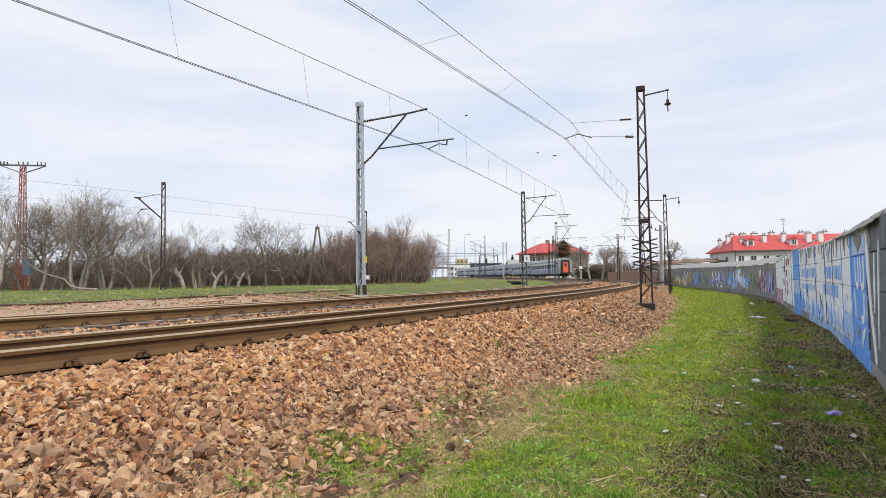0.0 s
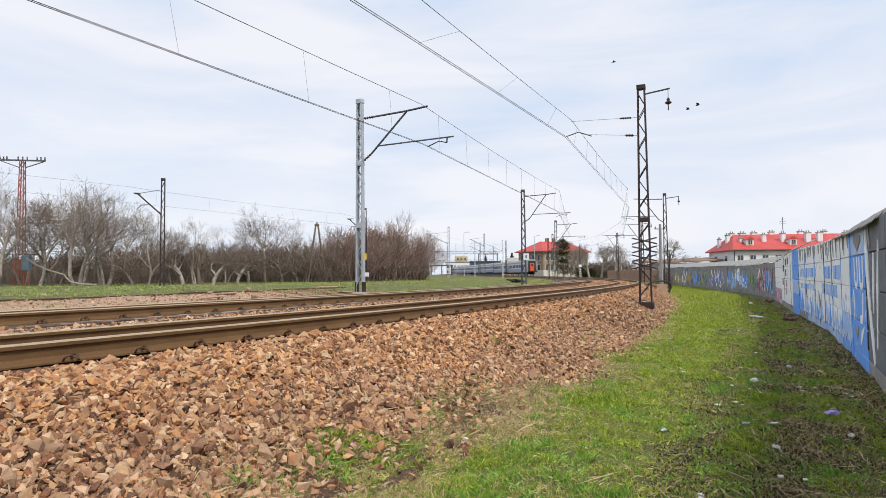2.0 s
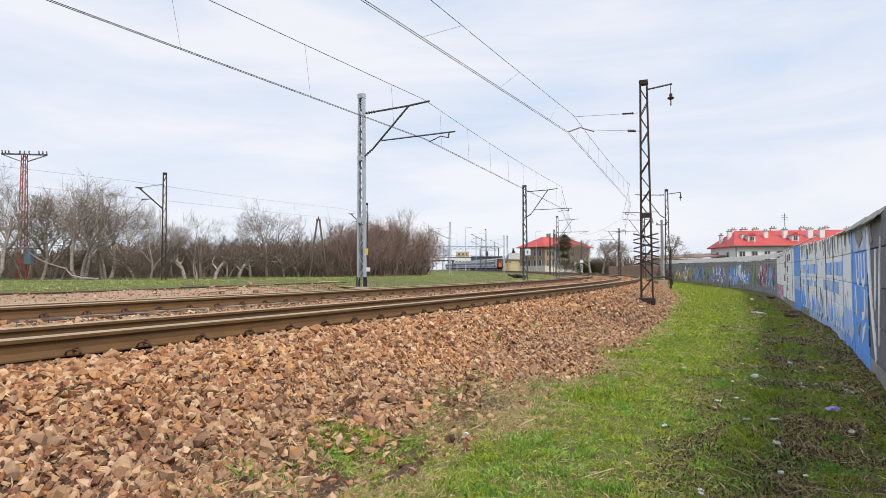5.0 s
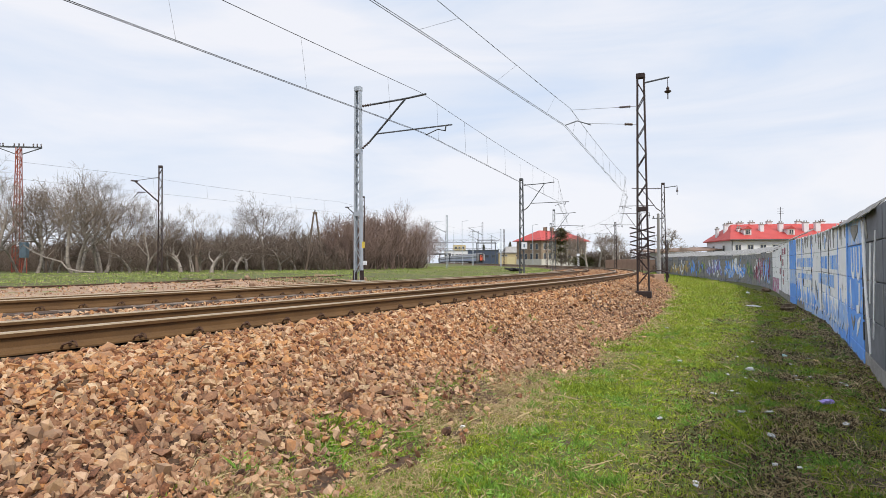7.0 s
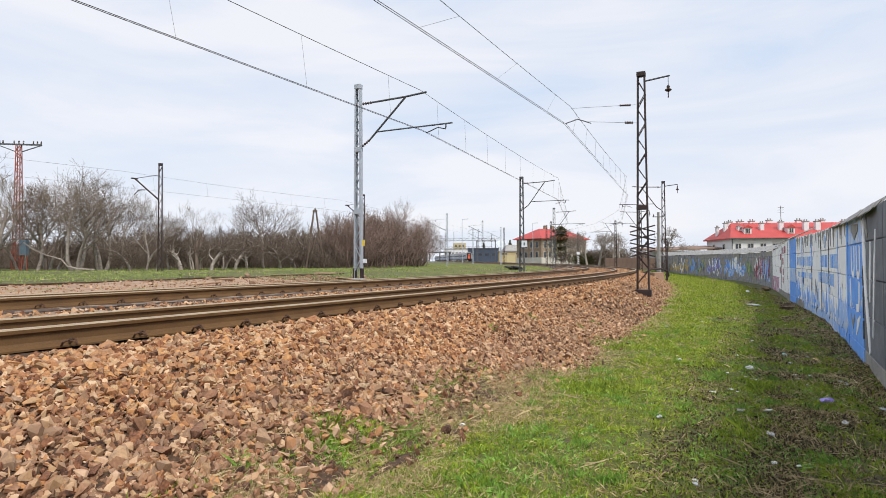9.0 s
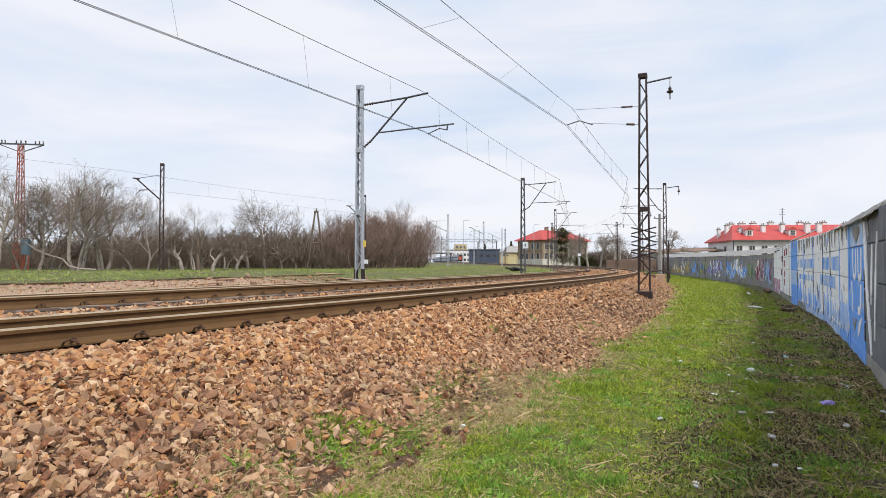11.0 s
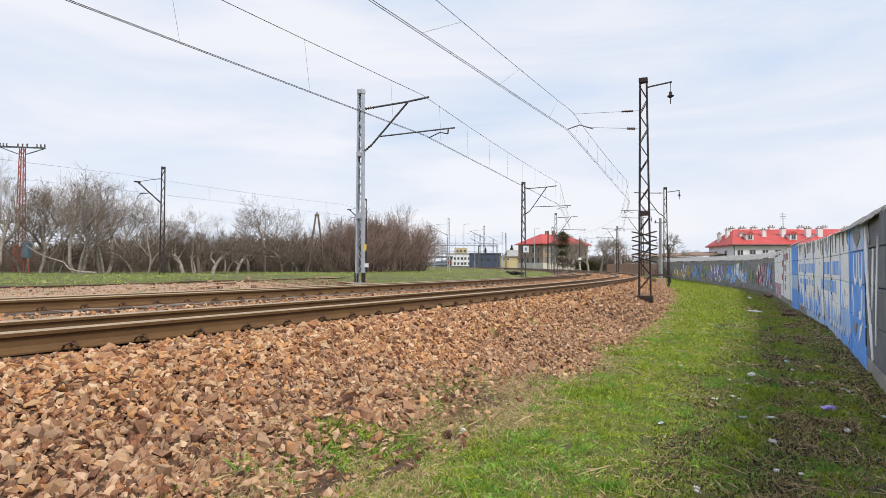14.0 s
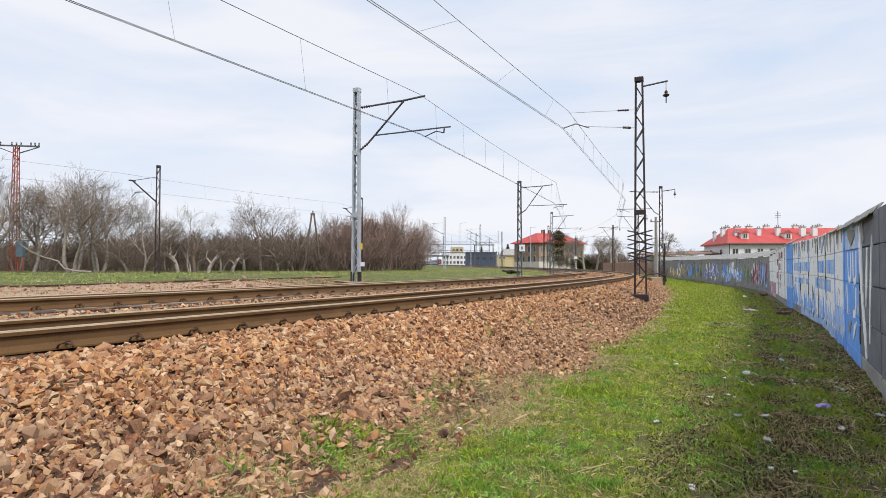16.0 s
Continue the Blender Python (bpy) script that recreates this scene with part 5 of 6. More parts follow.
M_END = material("pale_coach_end", (0.22, 0.22, 0.23), (0.34, 0.34, 0.35), 0.5, grain=2, fine=20, bump=0)
M_TYRE = material("worn_wheel_steel", (0.06, 0.05, 0.045), (0.15, 0.13, 0.12), 0.5, 0.6, bump=0)
COACH = 24.5


def coach_shell():
    """Cross-section of body and roof, swept along the coach; the rear lies at y = 0."""
    side = [(-1.40, 0.95), (-1.43, 1.9), (-1.40, 3.15)]
    arch = [(-1.40 * math.cos(a), 3.15 + 0.90 * math.sin(a)) for a in (0.12, 0.35, 0.7, 1.1, 1.571)]
    left = side + arch
    ring = left + [(-x, z) for x, z in reversed(left[:-1])]
    return ring, len(side)


def make_coach(last):
    coach = tagged(empty("passenger_coach"), "grey and blue passenger coach" + (" with a red end door" if last else " in the departing train"), "train coach", "coaches of the train")
    ring, k = coach_shell()
    y0, y1 = 0.3, COACH - 0.3
    bm = bmesh.new()
    a = [bm.verts.new((x, y0, z)) for x, z in ring]
    b = [bm.verts.new((x, y1, z)) for x, z in ring]
    n = len(ring)
    for i in range(n - 1):
        f = bm.faces.new((a[i], b[i], b[i + 1], a[i + 1]))
        if 2 <= i < n - 3:
            f.material_index = 1
    bm.faces.new((a[0], a[-1], b[-1], b[0]))
    bm.faces.new(a[::-1]).material_index = 2
    bm.faces.new(b).material_index = 2
    bmesh.ops.recalc_face_normals(bm, faces=bm.faces)
    body = part("body", bm, M_COACH_HI, coach)
    body.data.materials.append(M_ROOF)
    body.data.materials.append(M_END)
    for sx in (-1, 1):
        bm = box((0.03, COACH - 0.7, 0.75), pose(sx * 1.425, COACH / 2, 1.42))
        part("blue_band", bm, M_COACH_LO, coach, "blue lower side panel")
        for i in range(11):
            part("window", box((0.03, 1.35, 0.80), pose(sx * 1.425, 2.6 + i * 1.93, 2.42), 0.01), M_PANE, coach, "dark tinted window")
        for y in (1.0, COACH - 1.0):
            door = part("door", box((0.05, 0.80, 1.95), pose(sx * 1.42, y, 2.05), 0.01), M_COACH_LO, coach)
            part("door_window", box((0.06, 0.45, 0.75), pose(sx * 1.425, y, 2.45), 0.01), M_PANE, door)
    part("underframe", box((2.3, COACH - 5.0, 0.45), pose(0, COACH / 2, 0.72), 0.05), M_UNDER, coach)
    for y in (3.6, COACH - 3.6):
        bogie = part("bogie", box((2.2, 3.0, 0.35), pose(0, y, 0.60), 0.05), M_UNDER, coach)
        for dy in (-1.25, 1.25):
            for sx in (-1, 1):
                part("wheel", lathe([(0.46, -0.065), (0.46, 0.065), (0.40, 0.07)], 14, pose(sx * 0.75, y + dy, 0.46, 0, 90, 0)), M_TYRE, bogie)
    if last:
        part("gangway", box((1.75, 0.30, 2.65), pose(0, 0.18, 2.30), 0.08), M_UNDER, coach, "black rubber gangway frame")
        end_door = part("end_door", box((0.98, 0.06, 1.95), pose(0, 0.02, 2.12), 0.02), M_DOOR_RED, coach, "bright red end door")
        part("door_window", box((0.45, 0.05, 0.60), pose(0, -0.005, 2.62), 0.01), M_PANE, end_door)
        for sx in (-1, 1):
            part("buffer", lathe([(0.09, 0.0), (0.09, 0.35), (0.24, 0.38), (0.24, 0.42)], 10, pose(sx * 0.87, 0.30, 1.05, 90, 0, 0)), M_UNDER, coach)
            part("tail_lamp", lathe([(0.09, 0.0), (0.09, 0.06)], 8, pose(sx * 1.12, 0.31, 1.45, 90, 0, 0)), M_DOOR_RED, coach, "red tail lamp")
    return coach


TRAIN = [make_coach(True)]
middle = make_coach(False)
TRAIN.append(middle)
for _ in range(6):
    TRAIN.append(copy_thing(middle, pose(0, 300, 0)))


def rear_at(t):
    """How far along the line the train's rear stands at t seconds."""
    return 119.0 + 13.6 * t + 0.28 * t * t


def coach_pose(s):
    a, b = along(s + 2.5, GAUGE / 2), along(s + COACH - 2.5, GAUGE / 2)
    h = math.atan2(b.x - a.x, b.y - a.y)
    d = (b - a).normalized()
    p = a - d * 2.5
    return pose(p.x, p.y, float(rail_z(np.array(s + 8.0))) - 0.02, 0, 0, -math.degrees(h))


# ---- birds ----
M_BIRD = material("black_feathers", (0.008, 0.008, 0.009), (0.025, 0.024, 0.026), 0.6, bump=0)
BIRD_LINES = [
    [(0.0, 826, 205), (0.6, 876, 188), (1.2, 946, 157), (1.8, 1047, 122), (2.4, 1174, 86), (3.0, 1329, 51), (3.5, 1481, 23), (4.2, 1720, -20)],
    [(0.0, 952, 271), (0.6, 1027, 249), (1.2, 1107, 228), (1.8, 1188, 205), (2.4, 1284, 170), (3.0, 1406, 142), (3.5, 1516, 121), (4.2, 1690, 85)],
    [(0.0, 982, 276), (0.6, 1057, 251), (1.2, 1135, 224), (1.8, 1207, 196), (2.4, 1301, 167), (3.0, 1422, 136), (3.5, 1530, 112), (4.2, 1705, 75)],
]


def make_bird():
    bird = tagged(empty("bird"), "black crow in flight with spread wings", "bird", "crows crossing the sky")
    part("body", lathe([(0.005, -0.24), (0.05, -0.14), (0.065, 0.0), (0.05, 0.10), (0.035, 0.15), (0.045, 0.19), (0.012, 0.24), (0.004, 0.29)], 8, pose(0, 0, 0, -90, 0, 0)), M_BIRD, bird, smooth=True)
    bm = bmesh.new()
    for x, y in ((-0.03, -0.20), (0.03, -0.20), (0.09, -0.40), (-0.09, -0.40)):
        for z in (0, 0.01):
            bm.verts.new((x, y, z))
    bmesh.ops.convex_hull(bm, input=bm.verts)
    part("tail", bm, M_BIRD, bird)
    wings = []
    for sx in (-1, 1):
        bm = bmesh.new()
        for x, y in ((0.03, 0.10), (0.22, 0.15), (0.46, 0.04), (0.44, -0.06), (0.24, -0.08), (0.03, -0.10)):
            for z in (0, 0.012):
                bm.verts.new((sx * x, y, z))
        bmesh.ops.convex_hull(bm, input=bm.verts)
        wings.append(part("wing", bm, M_BIRD, bird))
    return bird, wings


BIRDS = [make_bird() for _ in BIRD_LINES]

# ---- buildings ----
M_ROOF_RED = material("red_metal_roof", (0.38, 0.040, 0.034), (0.50, 0.070, 0.058), 0.55, grain=0.8, fine=8, bump=0.1, depth=0.01)
M_PLASTER = material("pale_plaster", (0.62, 0.61, 0.62), (0.76, 0.75, 0.76), 0.9, grain=0.6, fine=9, bump=0.1, depth=0.01)
M_BRICK = material("sooty_brown_brick", (0.20, 0.145, 0.10), (0.36, 0.27, 0.19), 0.9, grain=1.5, fine=14, bump=0.2, depth=0.01)
M_TRIM = material("cream_trim", (0.45, 0.42, 0.36), (0.60, 0.57, 0.50), 0.85, grain=2, fine=12, bump=0)
M_GLASS = material("window_glass", (0.03, 0.034, 0.042), (0.07, 0.08, 0.095), 0.12, grain=0.7, fine=3, bump=0)
M_YELLOW = material("yellow_plaster", (0.42, 0.33, 0.17), (0.56, 0.46, 0.26), 0.9, grain=1, fine=10, bump=0)
M_NAVY = material("dark_blue_cladding", (0.030, 0.045, 0.075), (0.055, 0.075, 0.12), 0.6, grain=0.5, fine=6, bump=0)
M_BROWNROOF = material("brown_sheet_roof", (0.16, 0.10, 0.07), (0.28, 0.19, 0.14), 0.8, grain=0.8, fine=8, bump=0)
M_EARTH = material("brown_earth_bank", (0.25, 0.15, 0.10), (0.42, 0.265, 0.185), 0.95, grain=0.8, fine=9, bump=0.5, depth=0.05)
M_NEEDLE = material("dark_pine_needles", (0.07, 0.075, 0.030), (0.26, 0.24, 0.11), 0.8, grain=1, fine=8, bump=0, per="island")


def hip_roof(length, depth, eave, rise, over=0.4, hip=0.8):
    bm = bmesh.new()
    L, W = length / 2 + over, depth / 2 + over
    r = L - W * hip
    low = [bm.verts.new(p) for p in ((-L, -W, eave), (L, -W, eave), (L, W, eave), (-L, W, eave))]
    base = [bm.verts.new((v.co.x, v.co.y, eave - 0.18)) for v in low]
    a, b = bm.verts.new((-r, 0, eave + rise)), bm.verts.new((r, 0, eave + rise))
    for f in ((low[0], low[1], b, a), (low[1], low[2], b), (low[2], low[3], a, b), (low[3], low[0], a), base[::-1]):
        bm.faces.new(f)
    for i in range(4):
        j = (i + 1) % 4
        bm.faces.new((base[i], base[j], low[j], low[i]))
    return bm


def add_window(house, x, y, z, w, h, frame_mat, face=-1, rows=1):
    win = part("window", box((w + 0.20, 0.10, h + 0.20), pose(x, y, z)), frame_mat, house)
    part("pane", box((w, 0.06, h), pose(x, y + face * 0.05, z)), M_GLASS, win)
    part("glazing_bar", box((0.06, 0.05, h), pose(x, y + face * 0.075, z)), frame_mat, win)


def make_red_house():
    """Two-storey house behind the wall; its long front faces the tracks."""
    d, L, W = 97.0, 27.0, 11.0
    cx = 60.7
    h = tagged(empty("house", (cx, d + 4, 0.55), -4), "white house with a long red roof and white chimneys", "house")
    part("wall", box((L, W, 5.6), pose(0, 0, 1.9)), M_PLASTER, h)
    roof = part("roof", hip_roof(L, W, 4.75, 2.75, 0.5, 0.42), M_ROOF_RED, h, "bright red metal roof")
    part("gutter", rod((-L / 2 - 0.5, -W / 2 - 0.55, 4.62), (L / 2 + 0.5, -W / 2 - 0.55, 4.62), 0.09), M_DARK2, h)
    for i in range(13):
        add_window(h, -12.6 + i * 1.95, -W / 2 - 0.02, 3.1, 0.8, 1.4, M_TRIM)
    for y in (-2.2, 2.2):
        win = part("window", box((0.10, 1.0, 1.6), pose(-L / 2 - 0.02, y, 3.1)), M_TRIM, h)
        part("pane", box((0.06, 0.8, 1.4), pose(-L / 2 - 0.06, y, 3.1)), M_GLASS, win)
    part("downpipe", rod((-L / 2 - 0.05, -W / 2 - 0.1, 4.6), (-L / 2 - 0.05, -W / 2 - 0.1, -0.5), 0.07), M_DARK2, h)
    for x, y, top, w in ((-12.6, -0.6, 7.9, 0.75), (-13.3, 1.2, 7.3, 0.55), (-11.6, 0.2, 8.2, 0.9), (-9.9, 0.2, 8.25, 1.25), (-8.0, 0.2, 8.3, 1.05), (-11.4, -2.9, 7.2, 0.65), (-7.7, -2.8, 7.75, 0.8), (-5.1, 0.2, 8.4, 1.05), (-4.7, -2.9, 7.95, 0.85), (-0.8, -3.0, 8.0, 1.0), (-0.3, 0.2, 8.4, 1.1), (1.1, -2.9, 8.0, 1.0), (3.6, 0.3, 8.4, 0.9), (5.2, -2.9, 8.0, 0.9), (8.2, 0.2, 8.5, 1.2), (10.3, -2.2, 8.1, 0.9)):
        top, w = top - 0.5, w * 0.8
        part("chimney", box((w, 0.65, 3.4), pose(x, y, top - 1.7), 0.03), M_PLASTER, roof)
        part("chimney_cap", box((w + 0.15, 0.8, 0.14), pose(x, y, top), 0.02), M_CONC, h)
        for k in range(2):
            part("chimney_pot", rod((x - w * 0.25 + k * w * 0.5, y, top), (x - w * 0.25 + k * w * 0.5, y, top + 0.35), 0.09), M_CONC, h)
    for x in (-10.6, -3.8, 4.5):
        dormer = part("dormer", box((1.1, 1.8, 1.1), pose(x, -3.6, 5.95)), M_PLASTER, h)
        bm = bmesh.new()
        vs = [bm.verts.new(p) for p in ((x - 0.75, -4.65, 6.42), (x + 0.75, -4.65, 6.42), (x, -4.65, 6.95), (x - 0.75, -1.9, 6.42), (x + 0.75, -1.9, 6.42), (x, -1.9, 6.95))]
        for f in ((0, 1, 2), (5, 4, 3), (0, 2, 5, 3), (1, 4, 5, 2), (0, 3, 4, 1)):
            bm.faces.new([vs[i] for i in f])
        part("dormer_roof", bm, M_ROOF_RED, h)
        add_window(h, x, -4.52, 5.95, 0.55, 0.65, M_TRIM)
    mast = rod((-3.0, 0.5, 8.0), (-3.0, 0.5, 10.4), 0.05)
    for z in (9.3, 9.7, 10.1):
        add_rod(mast, (-3.5, 0.5, z), (-2.5, 0.5, z), 0.025)
    part("antenna", mast, M_DARK2, h)


def make_station():
    a, b = Vector((23.5, 178.0)), Vector((39.5, 189.0))
    L = (b - a).length
    h = tagged(empty("station_building", ((a.x + b.x) / 2 + 3.0, (a.y + b.y) / 2 + 4.5, 0.4), face_turn(a, b)), "old brick station building with a red hipped roof", "building")
    W = 11.0
    part("wall", box((L, W, 8.4), pose(0, 0, 4.0)), M_BRICK, h)
    part("plinth", box((L + 0.2, W + 0.2, 3.0), pose(0, 0, 1.0)), M_TRIM, h)
    roof = part("roof", hip_roof(L, W, 8.2, 3.2, 0.9, 0.8), M_ROOF_RED, h, "red metal roof")
    for x in (-2.5, 0.5, 4.5):
        part("chimney", box((1.0, 0.7, 2.2), pose(x, 0.3, 11.4), 0.03), M_BRICK, roof)
    for i in range(9):
        x = -L / 2 + 1.3 + i * (L - 2.6) / 8
        part("pilaster", box((0.35, 0.2, 8.0), pose(x + 1.0, -W / 2 - 0.06, 4.0)), M_TRIM, h)
        for z in (3.3, 6.3):
            add_window(h, x, -W / 2 - 0.02, z, 0.9, 1.8, M_TRIM)
    for i in range(4):
        for z in (3.3, 6.3):
            w = part("window", box((0.10, 1.1, 1.9), pose(-L / 2 - 0.02, -3.6 + i * 2.4, z)), M_TRIM, h)
            part("pane", box((0.06, 0.9, 1.7), pose(-L / 2 - 0.06, -3.6 + i * 2.4, z)), M_GLASS, w)


def make_yard_buildings():
    h = tagged(empty("shed", (0.111 * 204, 204, 1.1), 0), "small yellow plastered railway shed with a flat roof", "shed")
    part("wall", box((6.6, 5.0, 4.2), pose(0, 0, 1.9)), M_YELLOW, h)
    part("roof", box((7.2, 5.6, 0.35), pose(0, 0, 4.1), 0.03), M_CONC, h)
    part("door", box((2.6, 0.12, 2.6), pose(0.6, -2.52, 1.4)), material("cream_door", (0.5, 0.42, 0.22), (0.62, 0.54, 0.32), 0.7, bump=0), h)
    for x in (-2.2, -1.0, 2.6):
        add_window(h, x, -2.5, 3.2, 0.7, 0.5, M_TRIM)
    h = tagged(empty("annex", (0.121 * 214, 214, 1.1), 10), "low building with a weathered corrugated roof", "building")
    part("wall", box((8.0, 6.0, 4.0), pose(0, 0, 2.0)), M_BRICK, h)
    part("roof", hip_roof(8.0, 6.0, 4.0, 2.6, 0.4, 0.4), M_SHEET, h)
    h = tagged(empty("warehouse", (0.068 * 268, 268, 1.4), 0), "dark blue clad warehouse", "warehouse")
    part("wall", box((13.0, 10.0, 6.4), pose(0, 0, 2.9)), M_NAVY, h)
    part("roof", box((13.6, 10.6, 0.4), pose(0, 0, 6.2), 0.05), M_DARK2, h)
    for i in range(4):
        add_window(h, -4.5 + i * 3, -5.0, 3.5, 1.6, 1.0, M_DARK2)
    h = tagged(empty("office_block", (0.022 * 430, 430, 1.5), 0), "white office block with rows of windows", "building")
    part("wall", box((18.0, 10.0, 9.5), pose(1.0, 0, 4.6)), M_PLASTER, h)
    part("upper_storey", box((9.0, 8.0, 4.5), pose(3.0, 0, 11.4)), M_YELLOW, h)
    part("roof", box((18.6, 10.6, 0.5), pose(1.0, 0, 9.5), 0.05), M_DARK2, h)
    for i in range(7):
        for z in (2.6, 6.2):
            add_window(h, -6.4 + i * 2.5, -5.02, z, 1.4, 1.7, M_TRIM)
    for i in range(3):
        add_window(h, 0.5 + i * 2.6, -4.02, 11.6, 1.4, 1.6, M_TRIM)
    h = tagged(empty("platform_canopy", (-0.004 * 330, 330, 1.5), 0), "flat platform canopy on posts", "canopy")
    part("roof", box((13.0, 4.0, 0.7), pose(0, 0, 5.6), 0.05), M_DARK2, h)
    for x in (-5.5, 0, 5.5):
        part("post", box((0.35, 0.35, 5.6), pose(x, 0, 2.7)), M_DARK2, h)
    h = tagged(empty("barn", (0.402 * 104, 104, 0.5), 8), "low barn with a shallow brown roof", "barn")
    part("wall", box((9.0, 6.0, 3.0), pose(0, 0, 1.3)), M_PLASTER, h)
    bm = bmesh.new()
    vs = [bm.verts.new(p) for p in ((-7.2, -4.2, 2.9), (6.5, -4.2, 3.4), (6.5, 3.5, 3.9), (-7.2, 3.5, 3.4), (-7.2, -4.2, 2.7), (6.5, -4.2, 3.2), (6.5, 3.5, 3.7), (-7.2, 3.5, 3.2))]
    for f in ((0, 1, 2, 3), (7, 6, 5, 4), (0, 4, 5, 1), (1, 5, 6, 2), (2, 6, 7, 3), (3, 7, 4, 0)):
        bm.faces.new([vs[i] for i in f])
    part("roof", bm, M_BROWNROOF, h)
    for x in (-2.5, 0.0, 2.5):
        add_window(h, x, -3.02, 1.7, 1.1, 0.8, M_TRIM)


def make_low_wall():
    """A low brown wall that closes the curve's outer side."""
    ob = tagged(empty("low_wall"), "low brown rendered wall behind the curve", "wall", kind="structure")
    rng = random.Random(3)
    for p, q in ((Vector((28.5, 104.0)), Vector((27.8, 73.0))), (Vector((27.8, 73.0)), Vector((26.4, 66.3)))):
        n = max(int((q - p).length / 2.5), 2)
        for i in range(n):
            u, v = p.lerp(q, i / n), p.lerp(q, (i + 1) / n)
            o = part("panel", box(((v - u).length - 0.03, 0.22, 1.9), bevel=0.02), M_EARTH, ob)
            m = (u + v) / 2
            o.matrix_basis = pose(m.x, m.y, gz(m.x, m.y) + 0.62 + rng.uniform(-0.03, 0.03), 0, 0, face_turn(u, v))


def make_needle_tree(name, x, y, height, radius, label, seed):
    rng = random.Random(seed)
    tree = tagged(empty(name, (x, y, gz(x, y))), label, "tree")
    part("trunk", rod((0, 0, -0.2), (0, 0, height * 0.92), 0.16, 0.03, 7), M_BARK, tree)
    V, T = [], []
    for _ in range(7500):
        t = rng.random() ** 0.8
        z = height * (0.12 + 0.88 * t)
        r = radius * (math.sin(math.pi * (0.12 + 0.86 * t)) ** 0.6 if name != "spruce_tree" else (1 - t) ** 0.8) * (0.25 + 0.75 * rng.random()) * (0.8 + 0.4 * math.sin(5 * t * 6.28 + seed))
        a = rng.uniform(0, 6.283)
        p = Vector((r * math.cos(a), r * math.sin(a), z + rng.gauss(0, 0.15)))
        d = Vector((math.cos(a), math.sin(a), rng.uniform(-0.3, 0.6))).normalized()
        u = d.cross(Vector((0, 0, 1))).normalized()
        i = len(V)
        V += [p - u * 0.13, p + u * 0.13, p + d * rng.uniform(0.3, 0.6)]
        T.append((i, i + 1, i + 2))
    part("crown", fast_mesh("crown", np.array([v[:] for v in V]), np.array(T)), M_NEEDLE, tree)


make_red_house()
make_station()
make_yard_buildings()
make_low_wall()
make_needle_tree("pine_tree", 0.199 * 140, 140, 9.0, 4.2, "broad dark green pine before the station", 5)
make_needle_tree("spruce_tree", 0.070 * 300, 300, 10.5, 2.2, "narrow dark spruce in the distance", 6)
make_needle_tree("spruce_tree", 0.114 * 290, 290, 11.5, 2.6, "narrow dark spruce in the distance", 7)
make_needle_tree("evergreen_shrub", 0.235 * 128, 128, 2.6, 3.0, "low dark evergreen shrub by the curve", 8)

# ---- poles, pylon, signs ----
M_RUSTRED = material("red_oxide_steel", (0.22, 0.050, 0.032), (0.38, 0.11, 0.07), 0.8, grain=3, fine=30, bump=0.1, depth=0.003)
M_BOXBLUE = material("grey_blue_cabinet", (0.10, 0.15, 0.19), (0.16, 0.22, 0.27), 0.6, grain=2, fine=20, bump=0)
M_SIGN = material("white_enamel_sign", (0.62, 0.64, 0.66), (0.76, 0.78, 0.80), 0.4, grain=3, fine=20, bump=0)
M_SIGNY = material("yellow_enamel_sign", (0.62, 0.45, 0.05), (0.72, 0.55, 0.10), 0.4, grain=3, fine=20, bump=0)


def make_pylon():
    x, y, H = -0.708 * 50, 50.0, 10.5
    p = tagged(empty("power_pylon", (x, y, gz(x, y) - 0.05), 10), "rusty red lattice power pylon with a wide crossarm", "pylon")
    for sx in (-1, 1):
        for sy in (-1, 1):
            part("leg", bar((sx * 0.30, sy * 0.30, 0), (sx * 0.15, sy * 0.15, H), 0.06, 0.06), M_RUSTRED, p)
    for sy in (-1, 1):
        n = 17
        for i in range(n):
            z0, z1 = H * i / n, H * (i + 1) / n
            w0, w1 = (0.30 - 0.15 * z / H for z in (z0, z1))
            k = 1 if i % 2 else -1
            part("brace", bar((k * w0, sy * w0, z0), (-k * w1, sy * w1, z1), 0.04, 0.025), M_RUSTRED, p)
            part("brace", bar((sy * w0, k * w0, z0), (sy * w1, -k * w1, z1), 0.04, 0.025, (1, 0, 0)), M_RUSTRED, p)
    arm = bar((-1.75, 0, H + 0.05), (1.75, 0, H + 0.05), 0.12, 0.12)
    add_bar(arm, (-1.7, 0, H), (-0.25, 0, H - 0.55), 0.07, 0.07)
    add_bar(arm, (1.7, 0, H), (0.25, 0, H - 0.55), 0.07, 0.07)
    part("crossarm", arm, M_DARK2, p)
    for xx in (-1.7, -1.45, -1.2, -0.35, 0.0, 0.35, 1.1, 1.4, 1.7):
        part("insulator", lathe([(0.03, 0), (0.07, 0.08), (0.04, 0.14), (0.07, 0.2), (0.03, 0.28)], 8, pose(xx, 0, H + 0.1)), M_INS, p)
    cab = tagged(empty("relay_cabinet", (-0.697 * 45, 45.0, gz(-31.4, 45))), "grey-blue steel cabinet on two posts", "cabinet")
    part("body", box((0.50, 0.40, 1.15), pose(0, 0, 1.75), 0.02), M_BOXBLUE, cab)
    part("door", box((0.42, 0.02, 1.02), pose(0, -0.205, 1.75), 0.005), M_BOXBLUE, cab)
    for sx in (-0.2, 0.2):
        part("post", rod((sx, 0, -0.1), (sx, 0, 1.2), 0.035), M_RUSTRED, cab)


